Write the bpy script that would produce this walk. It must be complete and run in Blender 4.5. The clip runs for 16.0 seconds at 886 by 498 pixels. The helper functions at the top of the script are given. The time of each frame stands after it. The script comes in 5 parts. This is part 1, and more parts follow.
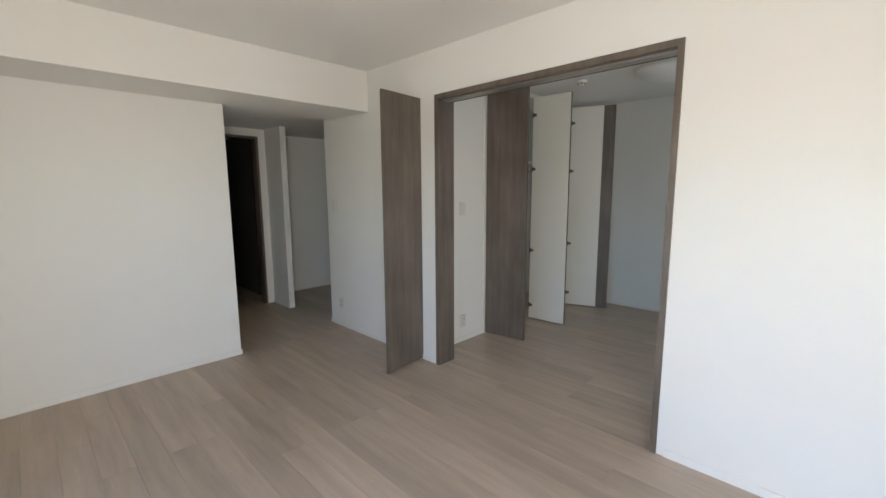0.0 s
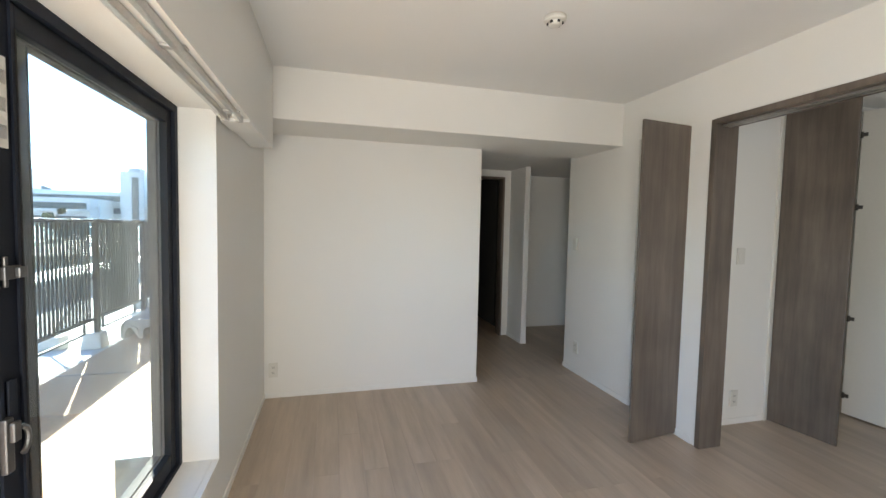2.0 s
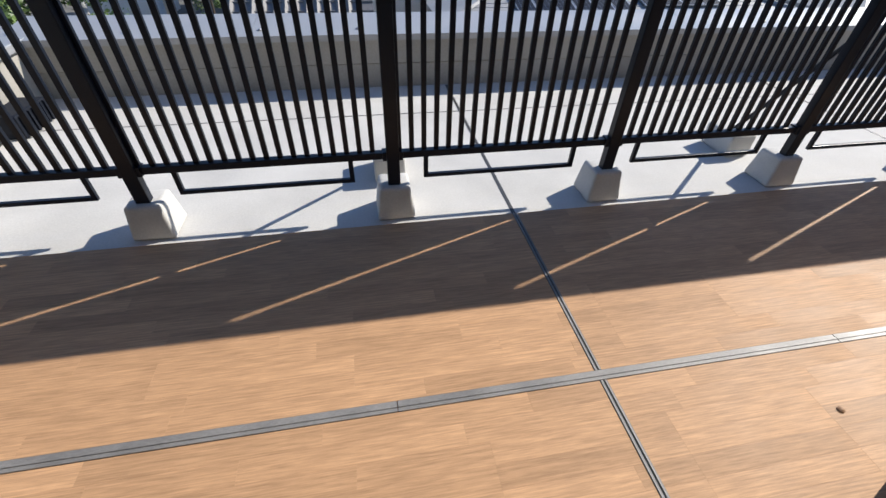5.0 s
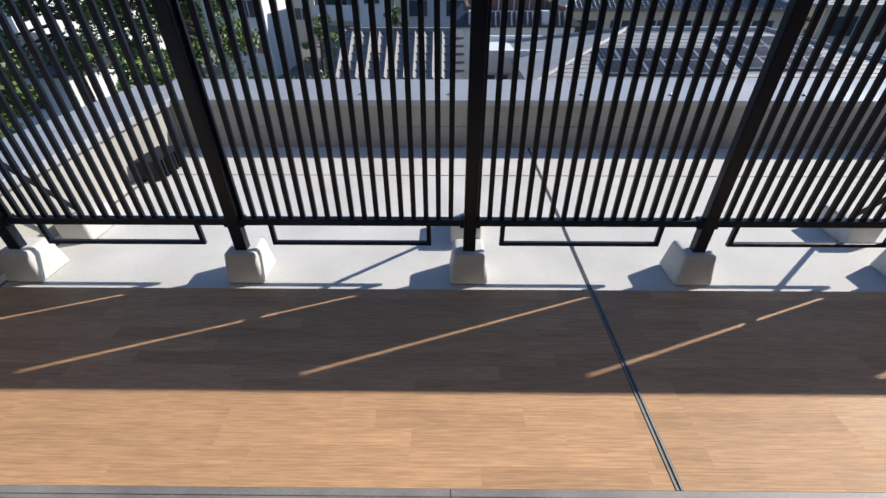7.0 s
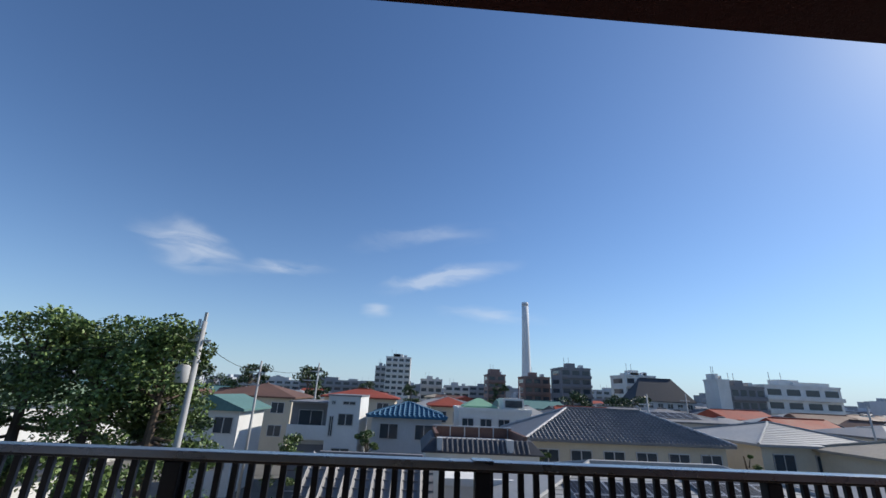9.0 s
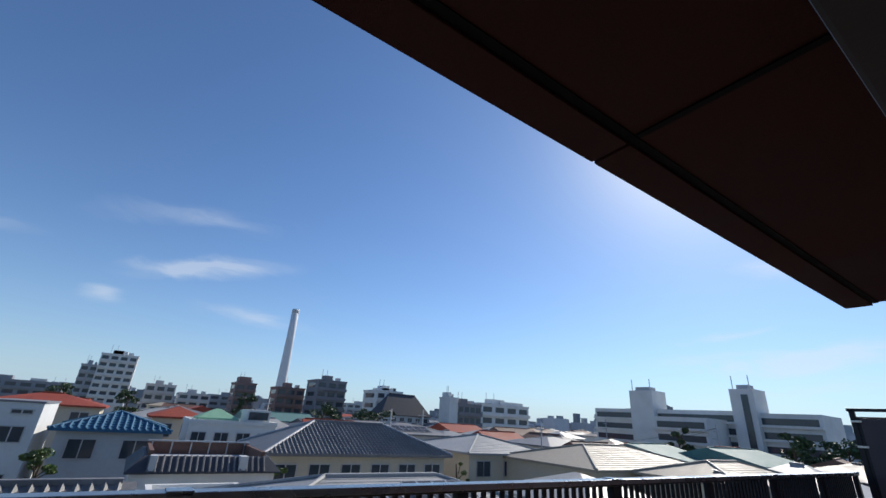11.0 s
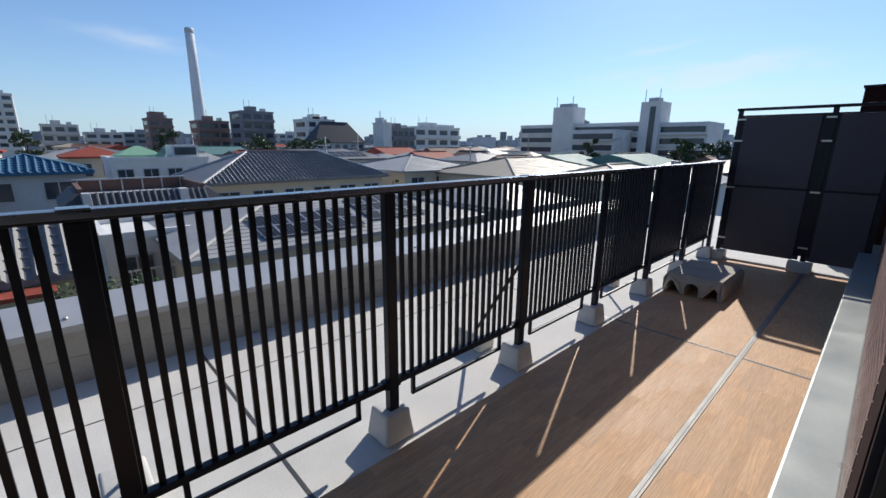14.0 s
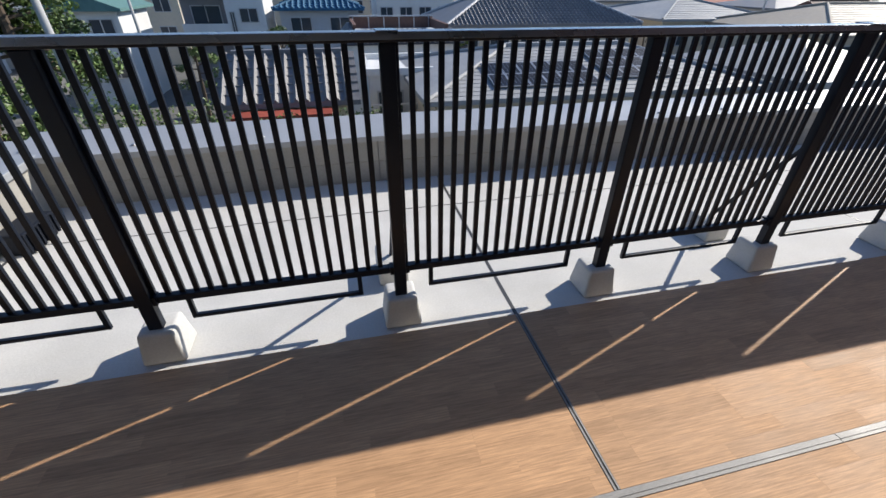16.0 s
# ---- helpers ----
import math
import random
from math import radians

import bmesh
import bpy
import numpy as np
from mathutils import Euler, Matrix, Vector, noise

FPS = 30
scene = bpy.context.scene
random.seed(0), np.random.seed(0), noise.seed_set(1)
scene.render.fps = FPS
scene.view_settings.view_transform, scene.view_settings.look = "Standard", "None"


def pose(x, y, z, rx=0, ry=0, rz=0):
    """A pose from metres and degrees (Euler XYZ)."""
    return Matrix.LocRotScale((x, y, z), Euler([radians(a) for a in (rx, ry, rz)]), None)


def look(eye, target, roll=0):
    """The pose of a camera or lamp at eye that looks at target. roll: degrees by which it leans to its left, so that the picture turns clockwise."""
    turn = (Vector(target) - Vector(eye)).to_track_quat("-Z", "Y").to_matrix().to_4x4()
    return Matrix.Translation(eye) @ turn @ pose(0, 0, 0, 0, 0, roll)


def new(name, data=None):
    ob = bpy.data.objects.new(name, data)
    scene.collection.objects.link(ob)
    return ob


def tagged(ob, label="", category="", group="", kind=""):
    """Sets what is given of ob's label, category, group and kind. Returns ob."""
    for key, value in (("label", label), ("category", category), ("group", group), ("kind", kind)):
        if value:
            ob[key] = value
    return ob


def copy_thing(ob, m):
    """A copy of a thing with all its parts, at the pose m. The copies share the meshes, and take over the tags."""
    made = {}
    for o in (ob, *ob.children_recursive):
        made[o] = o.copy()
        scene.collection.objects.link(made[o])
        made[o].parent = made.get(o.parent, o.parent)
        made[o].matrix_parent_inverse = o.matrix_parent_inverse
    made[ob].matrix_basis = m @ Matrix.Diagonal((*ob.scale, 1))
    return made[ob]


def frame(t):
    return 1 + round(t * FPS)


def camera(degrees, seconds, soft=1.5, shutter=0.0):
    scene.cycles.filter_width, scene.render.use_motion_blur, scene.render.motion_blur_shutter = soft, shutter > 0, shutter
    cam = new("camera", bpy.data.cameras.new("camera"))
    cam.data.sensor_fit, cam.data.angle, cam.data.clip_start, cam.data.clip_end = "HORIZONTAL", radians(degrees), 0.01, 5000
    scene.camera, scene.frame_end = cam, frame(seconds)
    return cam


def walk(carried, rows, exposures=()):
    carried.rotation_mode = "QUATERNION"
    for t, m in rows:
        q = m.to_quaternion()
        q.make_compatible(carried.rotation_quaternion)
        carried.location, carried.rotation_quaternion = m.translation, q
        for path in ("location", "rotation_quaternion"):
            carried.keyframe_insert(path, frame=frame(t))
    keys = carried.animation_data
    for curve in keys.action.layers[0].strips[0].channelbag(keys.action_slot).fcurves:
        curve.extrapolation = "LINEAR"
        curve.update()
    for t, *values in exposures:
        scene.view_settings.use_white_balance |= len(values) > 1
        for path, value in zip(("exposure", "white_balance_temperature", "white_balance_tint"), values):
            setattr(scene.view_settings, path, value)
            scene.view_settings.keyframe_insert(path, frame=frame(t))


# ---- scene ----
cam = camera(93.5, 16.0)
PATH = [
    (0, (-1.638, -2.687, 1.449), (-0.25, -4.099, 1.166), -0.3),
    (0.5, (-1.664, -2.693, 1.466), (-0.21, -4.065, 1.412), -0.7),
    (1, (-1.689, -2.708, 1.466), (-0.111, -3.937, 1.49), -0.7),
    (1.5, (-1.648, -2.703, 1.467), (0.119, -3.64, 1.451), 0.0),
    (2, (-1.46, -2.649, 1.448), (0.47, -3.165, 1.337), 1.2),
    (2.5, (-1.227, -2.518, 1.437), (0.756, -2.494, 1.18), 2.2),
    (3, (-1.024, -2.376, 1.408), (0.791, -1.695, 0.916), 3.5),
    (3.5, (-0.874, -2.235, 1.403), (0.583, -1.091, 0.649), 4.4),
    (4, (-0.856, -2.078, 1.376), (0.195, -0.705, 0.371), 4.7),
    (4.5, (-0.827, -1.996, 1.328), (-0.211, -0.528, 0.117), 3.9),
    (4.7, (-0.811, -1.972, 1.324), (-0.34, -0.518, 0.033), 3.4),
    (6.8, (-0.821, -1.847, 1.395), (-0.837, -0.309, 0.117), -0.1),
    (7, (-0.818, -1.851, 1.412), (-0.832, -0.203, 0.280), 0.0),
    (7.5, (-0.812, -1.857, 1.508), (-0.822, 0.044, 0.862), 0.7),
    (7.8, (-0.826, -1.847, 1.562), (-0.836, 0.133, 1.28), 1.0),
    (8, (-0.848, -1.842, 1.590), (-0.837, 0.158, 1.530), 1.0),
    (8.2, (-0.884, -1.86, 1.612), (-0.872, 0.134, 1.762), 1.3),
    (10.3, (-1.03, -1.905, 1.818), (-0.449, -0.194, 2.675), 3.7),
    (10.5, (-1.0, -1.90, 1.80), (-0.286, -0.226, 2.631), 3.7),
    (11, (-0.904, -1.872, 1.742), (0.112, -0.323, 2.496), 3.9),
    (11.5, (-0.808, -1.815, 1.704), (0.421, -0.386, 2.374), 3.7),
    (12, (-0.779, -1.806, 1.695), (0.591, -0.459, 2.25), 3.0),
    (12.5, (-0.767, -1.805, 1.7), (0.684, -0.478, 2.066), 2.2),
    (13, (-0.76, -1.787, 1.693), (0.713, -0.439, 1.809), 1.8),
    (13.5, (-0.741, -1.753, 1.669), (0.694, -0.372, 1.484), 1.1),
    (14, (-0.737, -1.754, 1.659), (0.597, -0.345, 1.172), 0.5),
    (14.5, (-0.737, -1.768, 1.629), (0.451, -0.329, 0.91), 0.2),
    (15, (-0.74, -1.772, 1.628), (0.243, -0.286, 0.719), 0.1),
    (15.5, (-0.817, -1.83, 1.598), (-0.105, -0.262, 0.582), 0.3),
    (16, (-0.901, -1.816, 1.619), (-0.505, -0.185, 0.531), 0.6),
]
walk(cam, [(t, look(eye, target, roll)) for t, eye, target, roll in PATH],
     exposures=[(0, 2.88), (1.5, 2.95), (2.2, 3.0), (2.7, 2.25), (3.2, 1.05), (3.6, 0.45), (4.2, 0.35), (7.0, 0.3), (8.0, -0.05), (10.5, -0.1), (13, -0.1), (16, 0.25)])

# ---- sky and sun ----
SUN_AZ, SUN_EL = radians(69.5), radians(34.6)
world = bpy.data.worlds.new("sky")
scene.world = world
world.use_nodes = True
wn, wl = world.node_tree.nodes, world.node_tree.links
wn.clear()
sky = wn.new("ShaderNodeTexSky")
sky.sky_type, sky.sun_disc = "NISHITA", False
sky.sun_elevation, sky.sun_rotation = SUN_EL, SUN_AZ
sky.altitude, sky.air_density, sky.dust_density, sky.ozone_density = 30, 1.0, 0.22, 3.2
coord = wn.new("ShaderNodeTexCoord")
DIRN = coord.outputs["Generated"]


def wmath(op, a, b=None, c=None):
    k = wn.new("ShaderNodeMath")
    k.operation = op
    for i, v in enumerate((a, b, c)):
        if v is None:
            continue
        if isinstance(v, (int, float)):
            k.inputs[i].default_value = v
        else:
            wl.new(v, k.inputs[i])
    return k.outputs[0]


def wnoise(vec, scale, detail, stretch):
    mp = wn.new("ShaderNodeMapping")
    mp.inputs["Scale"].default_value = stretch
    k = wn.new("ShaderNodeTexNoise")
    k.inputs["Scale"].default_value, k.inputs["Detail"].default_value, k.inputs["Distortion"].default_value = scale, detail, 0.5
    wl.new(vec, mp.inputs[0])
    wl.new(mp.outputs[0], k.inputs["Vector"])
    return k


def wmix(fac, a, b, blend="MIX"):
    k = wn.new("ShaderNodeMixRGB")
    k.blend_type = blend
    for i, v in enumerate((fac, a, b)):
        if isinstance(v, (int, float)):
            k.inputs[i].default_value = v
        elif isinstance(v, tuple):
            k.inputs[i].default_value = (*v, 1)
        else:
            wl.new(v, k.inputs[i])
    return k.outputs[0]


# thin cirrus: each wisp runs between two directions of the sky, with a half-width and a density
drift = wnoise(DIRN, 5.0, 5, (1, 1, 2.5))
push = wn.new("ShaderNodeVectorMath")
push.operation = "MULTIPLY_ADD"
push.inputs[1].default_value, push.inputs[2].default_value = (0.10, 0.10, 0.07), (-0.05, -0.05, -0.035)
wl.new(drift.outputs["Color"], push.inputs[0])
bent = wn.new("ShaderNodeVectorMath")
bent.operation = "ADD"
wl.new(DIRN, bent.inputs[0])
wl.new(push.outputs[0], bent.inputs[1])
cover = 0.0
for d0, d1, half, dens in (((-.56, .79, .285), (-.41, .88, .235), .042, .75), ((-.43, .87, .225), (-.21, .94, .262), .016, .5),
                           ((-.10, .97, .225), (.22, .93, .297), .022, .75), ((-.14, .97, .172), (-.07, .98, .172), .014, .5),
                           ((.04, .98, .178), (.30, .95, .160), .018, .38), ((-.16, .93, .32), (.20, .91, .375), .022, .25),
                           ((.85, .50, .125), (.99, .06, .138), .022, 1.0), ((.87, .45, .168), (.94, .28, .205), .010, .4),
                           ((.89, .33, .31), (.945, .19, .275), .020, .45), ((.88, .46, .085), (1.0, -.02, .10), .012, .3),
                           ((-.85, .45, .30), (-.70, .66, .22), .05, .5), ((.1, -.8, .5), (.7, -.6, .45), .06, .5)):
    d0, d1 = Vector(d0), Vector(d1)
    ex = (d1 - d0).normalized()
    ez = ex.cross((d0 + d1).normalized()).normalized()
    mp = wn.new("ShaderNodeMapping")
    mp.vector_type = "TEXTURE"
    mp.inputs["Location"].default_value = (d0 + d1) / 2
    mp.inputs["Rotation"].default_value = Matrix((ex, ez.cross(ex), ez)).transposed().to_euler()
    mp.inputs["Scale"].default_value = ((d1 - d0).length * .62, .5, half * 1.5)
    wl.new(bent.outputs[0], mp.inputs[0])
    ln = wn.new("ShaderNodeVectorMath")
    ln.operation = "LENGTH"
    wl.new(mp.outputs[0], ln.inputs[0])
    rg = wn.new("ShaderNodeMapRange")
    rg.interpolation_type = "SMOOTHSTEP"
    for nm, v in (("From Min", 1.0), ("From Max", 0.0), ("To Min", 0.0), ("To Max", dens)):
        rg.inputs[nm].default_value = v
    wl.new(ln.outputs["Value"], rg.inputs["Value"])
    cover = wmath("ADD", rg.outputs[0], cover)
streak = wnoise(bent.outputs[0], 6.0, 8, (1.2, 1.2, 5.0))
cloud = wmath("MULTIPLY", cover, wmath("MULTIPLY_ADD", streak.outputs["Fac"], 3.0, -0.95))
cloud = wmath("MINIMUM", wmath("MAXIMUM", cloud, 0.0), 0.42)
# pale air near the horizon, and the bright ring of air about the sun
sun_dir = Vector((math.sin(SUN_AZ) * math.cos(SUN_EL), math.cos(SUN_AZ) * math.cos(SUN_EL), math.sin(SUN_EL)))
parts = wn.new("ShaderNodeSeparateXYZ")
wl.new(DIRN, parts.inputs[0])
low = wmath("MULTIPLY", wmath("EXPONENT", wmath("MULTIPLY", wmath("ABSOLUTE", parts.outputs["Z"]), -9.0)), 0.8)
facing = wn.new("ShaderNodeVectorMath")
facing.operation = "DOT_PRODUCT"
facing.inputs[1].default_value = sun_dir
wl.new(DIRN, facing.inputs[0])
near_sun = wmath("MAXIMUM", facing.outputs["Value"], 0.0)
ring = wmath("ADD", wmath("MULTIPLY", wmath("POWER", near_sun, 70.0), 0.75), wmath("MULTIPLY", wmath("POWER", near_sun, 9.0), 0.05))
col = wmix(1.0, sky.outputs[0], (0.80, 0.97, 1.17), "MULTIPLY")
col = wmix(low, col, (4.1, 5.6, 7.2))
col = wmix(ring, col, (9.5, 9.7, 9.9))
col = wmix(cloud, col, (7.0, 7.5, 8.2))
wb = wn.new("ShaderNodeBackground")
wb.inputs["Strength"].default_value = 0.115
wo = wn.new("ShaderNodeOutputWorld")
wl.new(col, wb.inputs["Color"])
wl.new(wb.outputs[0], wo.inputs["Surface"])
sun_data = bpy.data.lights.new("sun", "SUN")
sun_data.energy, sun_data.angle, sun_data.color = 4.9, radians(0.53), (1.0, 0.94, 0.85)
sun = new("sun", sun_data)
sun.matrix_world = look(sun_dir * 50, (0, 0, 0))


def window_light(name, eye, target, w, h, watts, colour):
    d = bpy.data.lights.new(name, "AREA")
    d.shape, d.size, d.size_y, d.energy, d.color = "RECTANGLE", w, h, watts, colour
    new(name, d).matrix_world = look(eye, target)


# daylight in the window openings that lie behind the walk
window_light("window_light", (-2.35, -2.25, 1.1), (1.2, -4.6, 1.2), 0.5, 1.5, 6.3, (1.0, 0.96, 0.875))
window_light("window_light", (-2.64, -6.45, 1.4), (0.5, -6.45, 1.2), 1.6, 1.1, 1.7, (0.84, 0.93, 1.0))


# ---- materials ----
def mat(name, rgb, rough=0.6, metal=0.0, grain=40.0, vary=0.12, stretch=(1, 1, 1), stain=1.3, stain_vary=0.08, bump=0.1,
        each=0.0, rough_vary=0.1, spec=0.5, island=0.0):
    """A painted, stony or woody surface: fine grain, wide stains and a tone for each piece."""
    m = bpy.data.materials.new(name)
    m.use_nodes = True
    n, l = m.node_tree.nodes, m.node_tree.links
    b = n["Principled BSDF"]
    tc, mp = n.new("ShaderNodeTexCoord"), n.new("ShaderNodeMapping")
    mp.inputs["Scale"].default_value = stretch
    l.new(tc.outputs["Object"], mp.inputs[0])
    if each:
        oi = n.new("ShaderNodeObjectInfo")
        sh = n.new("ShaderNodeVectorMath")
        sh.operation = "MULTIPLY"
        sh.inputs[1].default_value = (37, 23, 11)
        l.new(oi.outputs["Random"], sh.inputs[0])
        l.new(sh.outputs[0], mp.inputs["Location"])
    fine, wide = n.new("ShaderNodeTexNoise"), n.new("ShaderNodeTexNoise")
    fine.inputs["Scale"].default_value, fine.inputs["Detail"].default_value, fine.inputs["Roughness"].default_value = grain, 6, 0.65
    wide.inputs["Scale"].default_value, wide.inputs["Detail"].default_value = stain, 4
    l.new(mp.outputs[0], fine.inputs["Vector"])
    l.new(tc.outputs["Object"], wide.inputs["Vector"])

    def ranged(src, lo, hi):
        r = n.new("ShaderNodeMapRange")
        r.inputs["From Min"].default_value, r.inputs["From Max"].default_value = 0.25, 0.75
        r.inputs["To Min"].default_value, r.inputs["To Max"].default_value = lo, hi
        l.new(src, r.inputs["Value"])
        return r.outputs[0]

    def times(a, c):
        k = n.new("ShaderNodeMath")
        k.operation = "MULTIPLY"
        l.new(a, k.inputs[0])
        l.new(c, k.inputs[1])
        return k.outputs[0]
    tone = times(ranged(fine.outputs["Fac"], 1 - vary, 1 + vary), ranged(wide.outputs["Fac"], 1 - stain_vary, 1 + stain_vary))
    if each:
        er = n.new("ShaderNodeMapRange")
        er.inputs["To Min"].default_value, er.inputs["To Max"].default_value = 1 - each, 1 + each
        l.new(oi.outputs["Random"], er.inputs["Value"])
        tone = times(tone, er.outputs[0])
    if island:
        gi, ir = n.new("ShaderNodeNewGeometry"), n.new("ShaderNodeMapRange")
        ir.inputs["To Min"].default_value, ir.inputs["To Max"].default_value = 1 - island, 1 + island
        l.new(gi.outputs["Random Per Island"], ir.inputs["Value"])
        tone = times(tone, ir.outputs[0])
    col = n.new("ShaderNodeVectorMath")
    col.operation = "SCALE"
    col.inputs[0].default_value = rgb
    l.new(tone, col.inputs["Scale"])
    l.new(col.outputs[0], b.inputs["Base Color"])
    l.new(ranged(wide.outputs["Fac"], max(0.02, rough - rough_vary), min(1, rough + rough_vary)), b.inputs["Roughness"])
    b.inputs["Metallic"].default_value = metal
    b.inputs["Specular IOR Level"].default_value = spec
    if bump:
        bp = n.new("ShaderNodeBump")
        bp.inputs["Strength"].default_value, bp.inputs["Distance"].default_value = bump, 0.004
        l.new(fine.outputs["Fac"], bp.inputs["Height"])
        l.new(bp.outputs[0], b.inputs["Normal"])
    return m


def glass(name, tint=(0.93, 0.97, 0.96), rough=0.0):
    """A thin pane: clear, with a mirror sheen."""
    m = bpy.data.materials.new(name)
    m.use_nodes = True
    n, l = m.node_tree.nodes, m.node_tree.links
    n.clear()
    tr, gl, mx, fr, out = (n.new("ShaderNode" + k) for k in ("BsdfTransparent", "BsdfGlossy", "MixShader", "LayerWeight", "OutputMaterial"))
    tr.inputs[0].default_value = (*tint, 1)
    gl.inputs["Roughness"].default_value = rough
    fr.inputs["Blend"].default_value = 0.5
    pw, mr = n.new("ShaderNodeMath"), n.new("ShaderNodeMapRange")
    pw.operation = "POWER"
    pw.inputs[1].default_value = 4.0
    mr.inputs["To Min"].default_value, mr.inputs["To Max"].default_value = 0.05, 0.75
    l.new(fr.outputs["Facing"], pw.inputs[0])
    l.new(pw.outputs[0], mr.inputs["Value"])
    l.new(mr.outputs[0], mx.inputs[0])
    l.new(tr.outputs[0], mx.inputs[1])
    l.new(gl.outputs[0], mx.inputs[2])
    l.new(mx.outputs[0], out.inputs[0])
    return m


WALLPAPER = mat("wallpaper", (0.80, 0.785, 0.74), 0.75, grain=260, vary=0.025, stain_vary=0.02, bump=0.35)
CEILING = mat("ceiling_paper", (0.82, 0.81, 0.78), 0.8, grain=220, vary=0.02, stain_vary=0.02, bump=0.3)
TRIM = mat("white_trim", (0.80, 0.79, 0.75), 0.45, vary=0.02, stain_vary=0.02, bump=0.02)
FLOORWOOD = mat("grey_oak_floor", (0.44, 0.355, 0.275), 0.4, grain=4, vary=0.2, stretch=(0.3, 3, 1), stain=1.2, stain_vary=0.1, bump=0.02, each=0.085)
GREYWOOD = mat("grey_brown_wood_film", (0.135, 0.108, 0.086), 0.45, grain=4, vary=0.34, stretch=(5, 5, 0.35), stain=2.2, stain_vary=0.28, bump=0.05)
DOORWHITE = mat("white_melamine", (0.74, 0.72, 0.66), 0.5, vary=0.02, stain_vary=0.03, bump=0.02)
PLASTIC = mat("white_plastic", (0.70, 0.68, 0.62), 0.35, vary=0.01, stain_vary=0.01, bump=0)
DARKSTEEL = mat("dark_steel", (0.13, 0.125, 0.12), 0.4, 0.7, grain=120, vary=0.1, bump=0.03)
DIFFUSER = mat("lamp_diffuser", (0.86, 0.86, 0.84), 0.35, vary=0.01, stain_vary=0.02, bump=0)
STEEL = mat("brushed_steel", (0.55, 0.54, 0.52), 0.35, 0.9, grain=120, vary=0.1, bump=0.05)
BLACKALU = mat("black_aluminium", (0.008, 0.011, 0.019), 0.55, 0.0, grain=160, vary=0.15, stain=4, stain_vary=0.2, bump=0.04, spec=0.22)
RAILBLACK = mat("black_rail_paint", (0.004, 0.008, 0.018), 0.4, 0.0, grain=200, vary=0.15, stain=5, stain_vary=0.2, bump=0.04, spec=0.3)
RAILTOP = mat("rail_cap_aluminium", (0.20, 0.23, 0.28), 0.28, 0.75, grain=150, vary=0.08, stain=5, stain_vary=0.12, bump=0.02, spec=0.6)
RUBBER = mat("black_gasket", (0.01, 0.01, 0.01), 0.7, vary=0.1, bump=0)
DECKWOOD = mat("wood_print_decking", (0.50, 0.30, 0.168), 0.62, grain=9, vary=0.34, stretch=(0.8, 17, 1), stain=2.2, stain_vary=0.12, bump=0.1, each=0.11, spec=0.22)
DECKBASE = mat("deck_underlay", (0.34, 0.19, 0.10), 0.7, vary=0.15)
SEAM = mat("grey_seam_strip", (0.22, 0.215, 0.21), 0.55, 0.1, grain=60, vary=0.25, stretch=(1, 6, 1), stain=6, stain_vary=0.25, bump=0.1)
SEAMDARK = mat("dark_seam", (0.05, 0.05, 0.052), 0.5, vary=0.25)
CONCRETE = mat("pale_concrete", (0.56, 0.55, 0.525), 0.85, grain=90, vary=0.10, stain=2.2, stain_vary=0.12, bump=0.25)
COATED = mat("grey_waterproof_coat", (0.30, 0.33, 0.325), 0.35, grain=70, vary=0.06, stain=3, stain_vary=0.15, bump=0.06)
PARAPETMAT = mat("parapet_render", (0.36, 0.345, 0.31), 0.85, grain=60, vary=0.12, stain=1.4, stain_vary=0.2, bump=0.2)
CAPMETAL = mat("parapet_cap_metal", (0.40, 0.41, 0.42), 0.4, 0.25, grain=50, vary=0.05, stain=2, stain_vary=0.1, bump=0.03)
SOFFIT = mat("brown_soffit_paint", (0.028, 0.0105, 0.0105), 0.8, grain=120, vary=0.15, stain=2, stain_vary=0.2, bump=0.25, spec=0.15)
SOFFITDARK = mat("soffit_groove", (0.004, 0.004, 0.005), 0.8, vary=0.1, spec=0.1)
BRICK = mat("brown_brick_tile", (0.17, 0.095, 0.085), 0.55, grain=70, vary=0.25, stain=5, stain_vary=0.2, bump=0.4, each=0.28)
MORTAR = mat("pale_mortar", (0.46, 0.42, 0.39), 0.9, grain=120, vary=0.15, bump=0.3)
SCREEN = mat("dark_screen_board", (0.052, 0.050, 0.068), 0.55, grain=140, vary=0.12, stain=1.5, stain_vary=0.15, bump=0.06)
STEPCON = mat("step_block_concrete", (0.40, 0.37, 0.33), 0.9, grain=80, vary=0.18, stain=5, stain_vary=0.15, bump=0.4)
PANE = glass("window_glass")
# near-black wall colour that puts the hall room's shade into the paint
SHADEDWALL = mat("wall_coloured_as_unlit", (0.05, 0.048, 0.045), 0.8, vary=0.05)


# ---- mesh helpers ----
def box(bm, x0, x1, y0, y1, z0, z1):
    v = [bm.verts.new((x, y, z)) for z in (z0, z1) for y in (y0, y1) for x in (x0, x1)]
    for f in ((0, 2, 3, 1), (4, 5, 7, 6), (0, 1, 5, 4), (1, 3, 7, 5), (3, 2, 6, 7), (2, 0, 4, 6)):
        bm.faces.new([v[i] for i in f])
    return v


def boxes(*rows, bevel=0.0):
    bm = bmesh.new()
    for r in rows:
        box(bm, *r)
    if bevel:
        bmesh.ops.bevel(bm, geom=bm.edges[:], offset=bevel, segments=2, affect="EDGES", profile=0.6)
    return bm


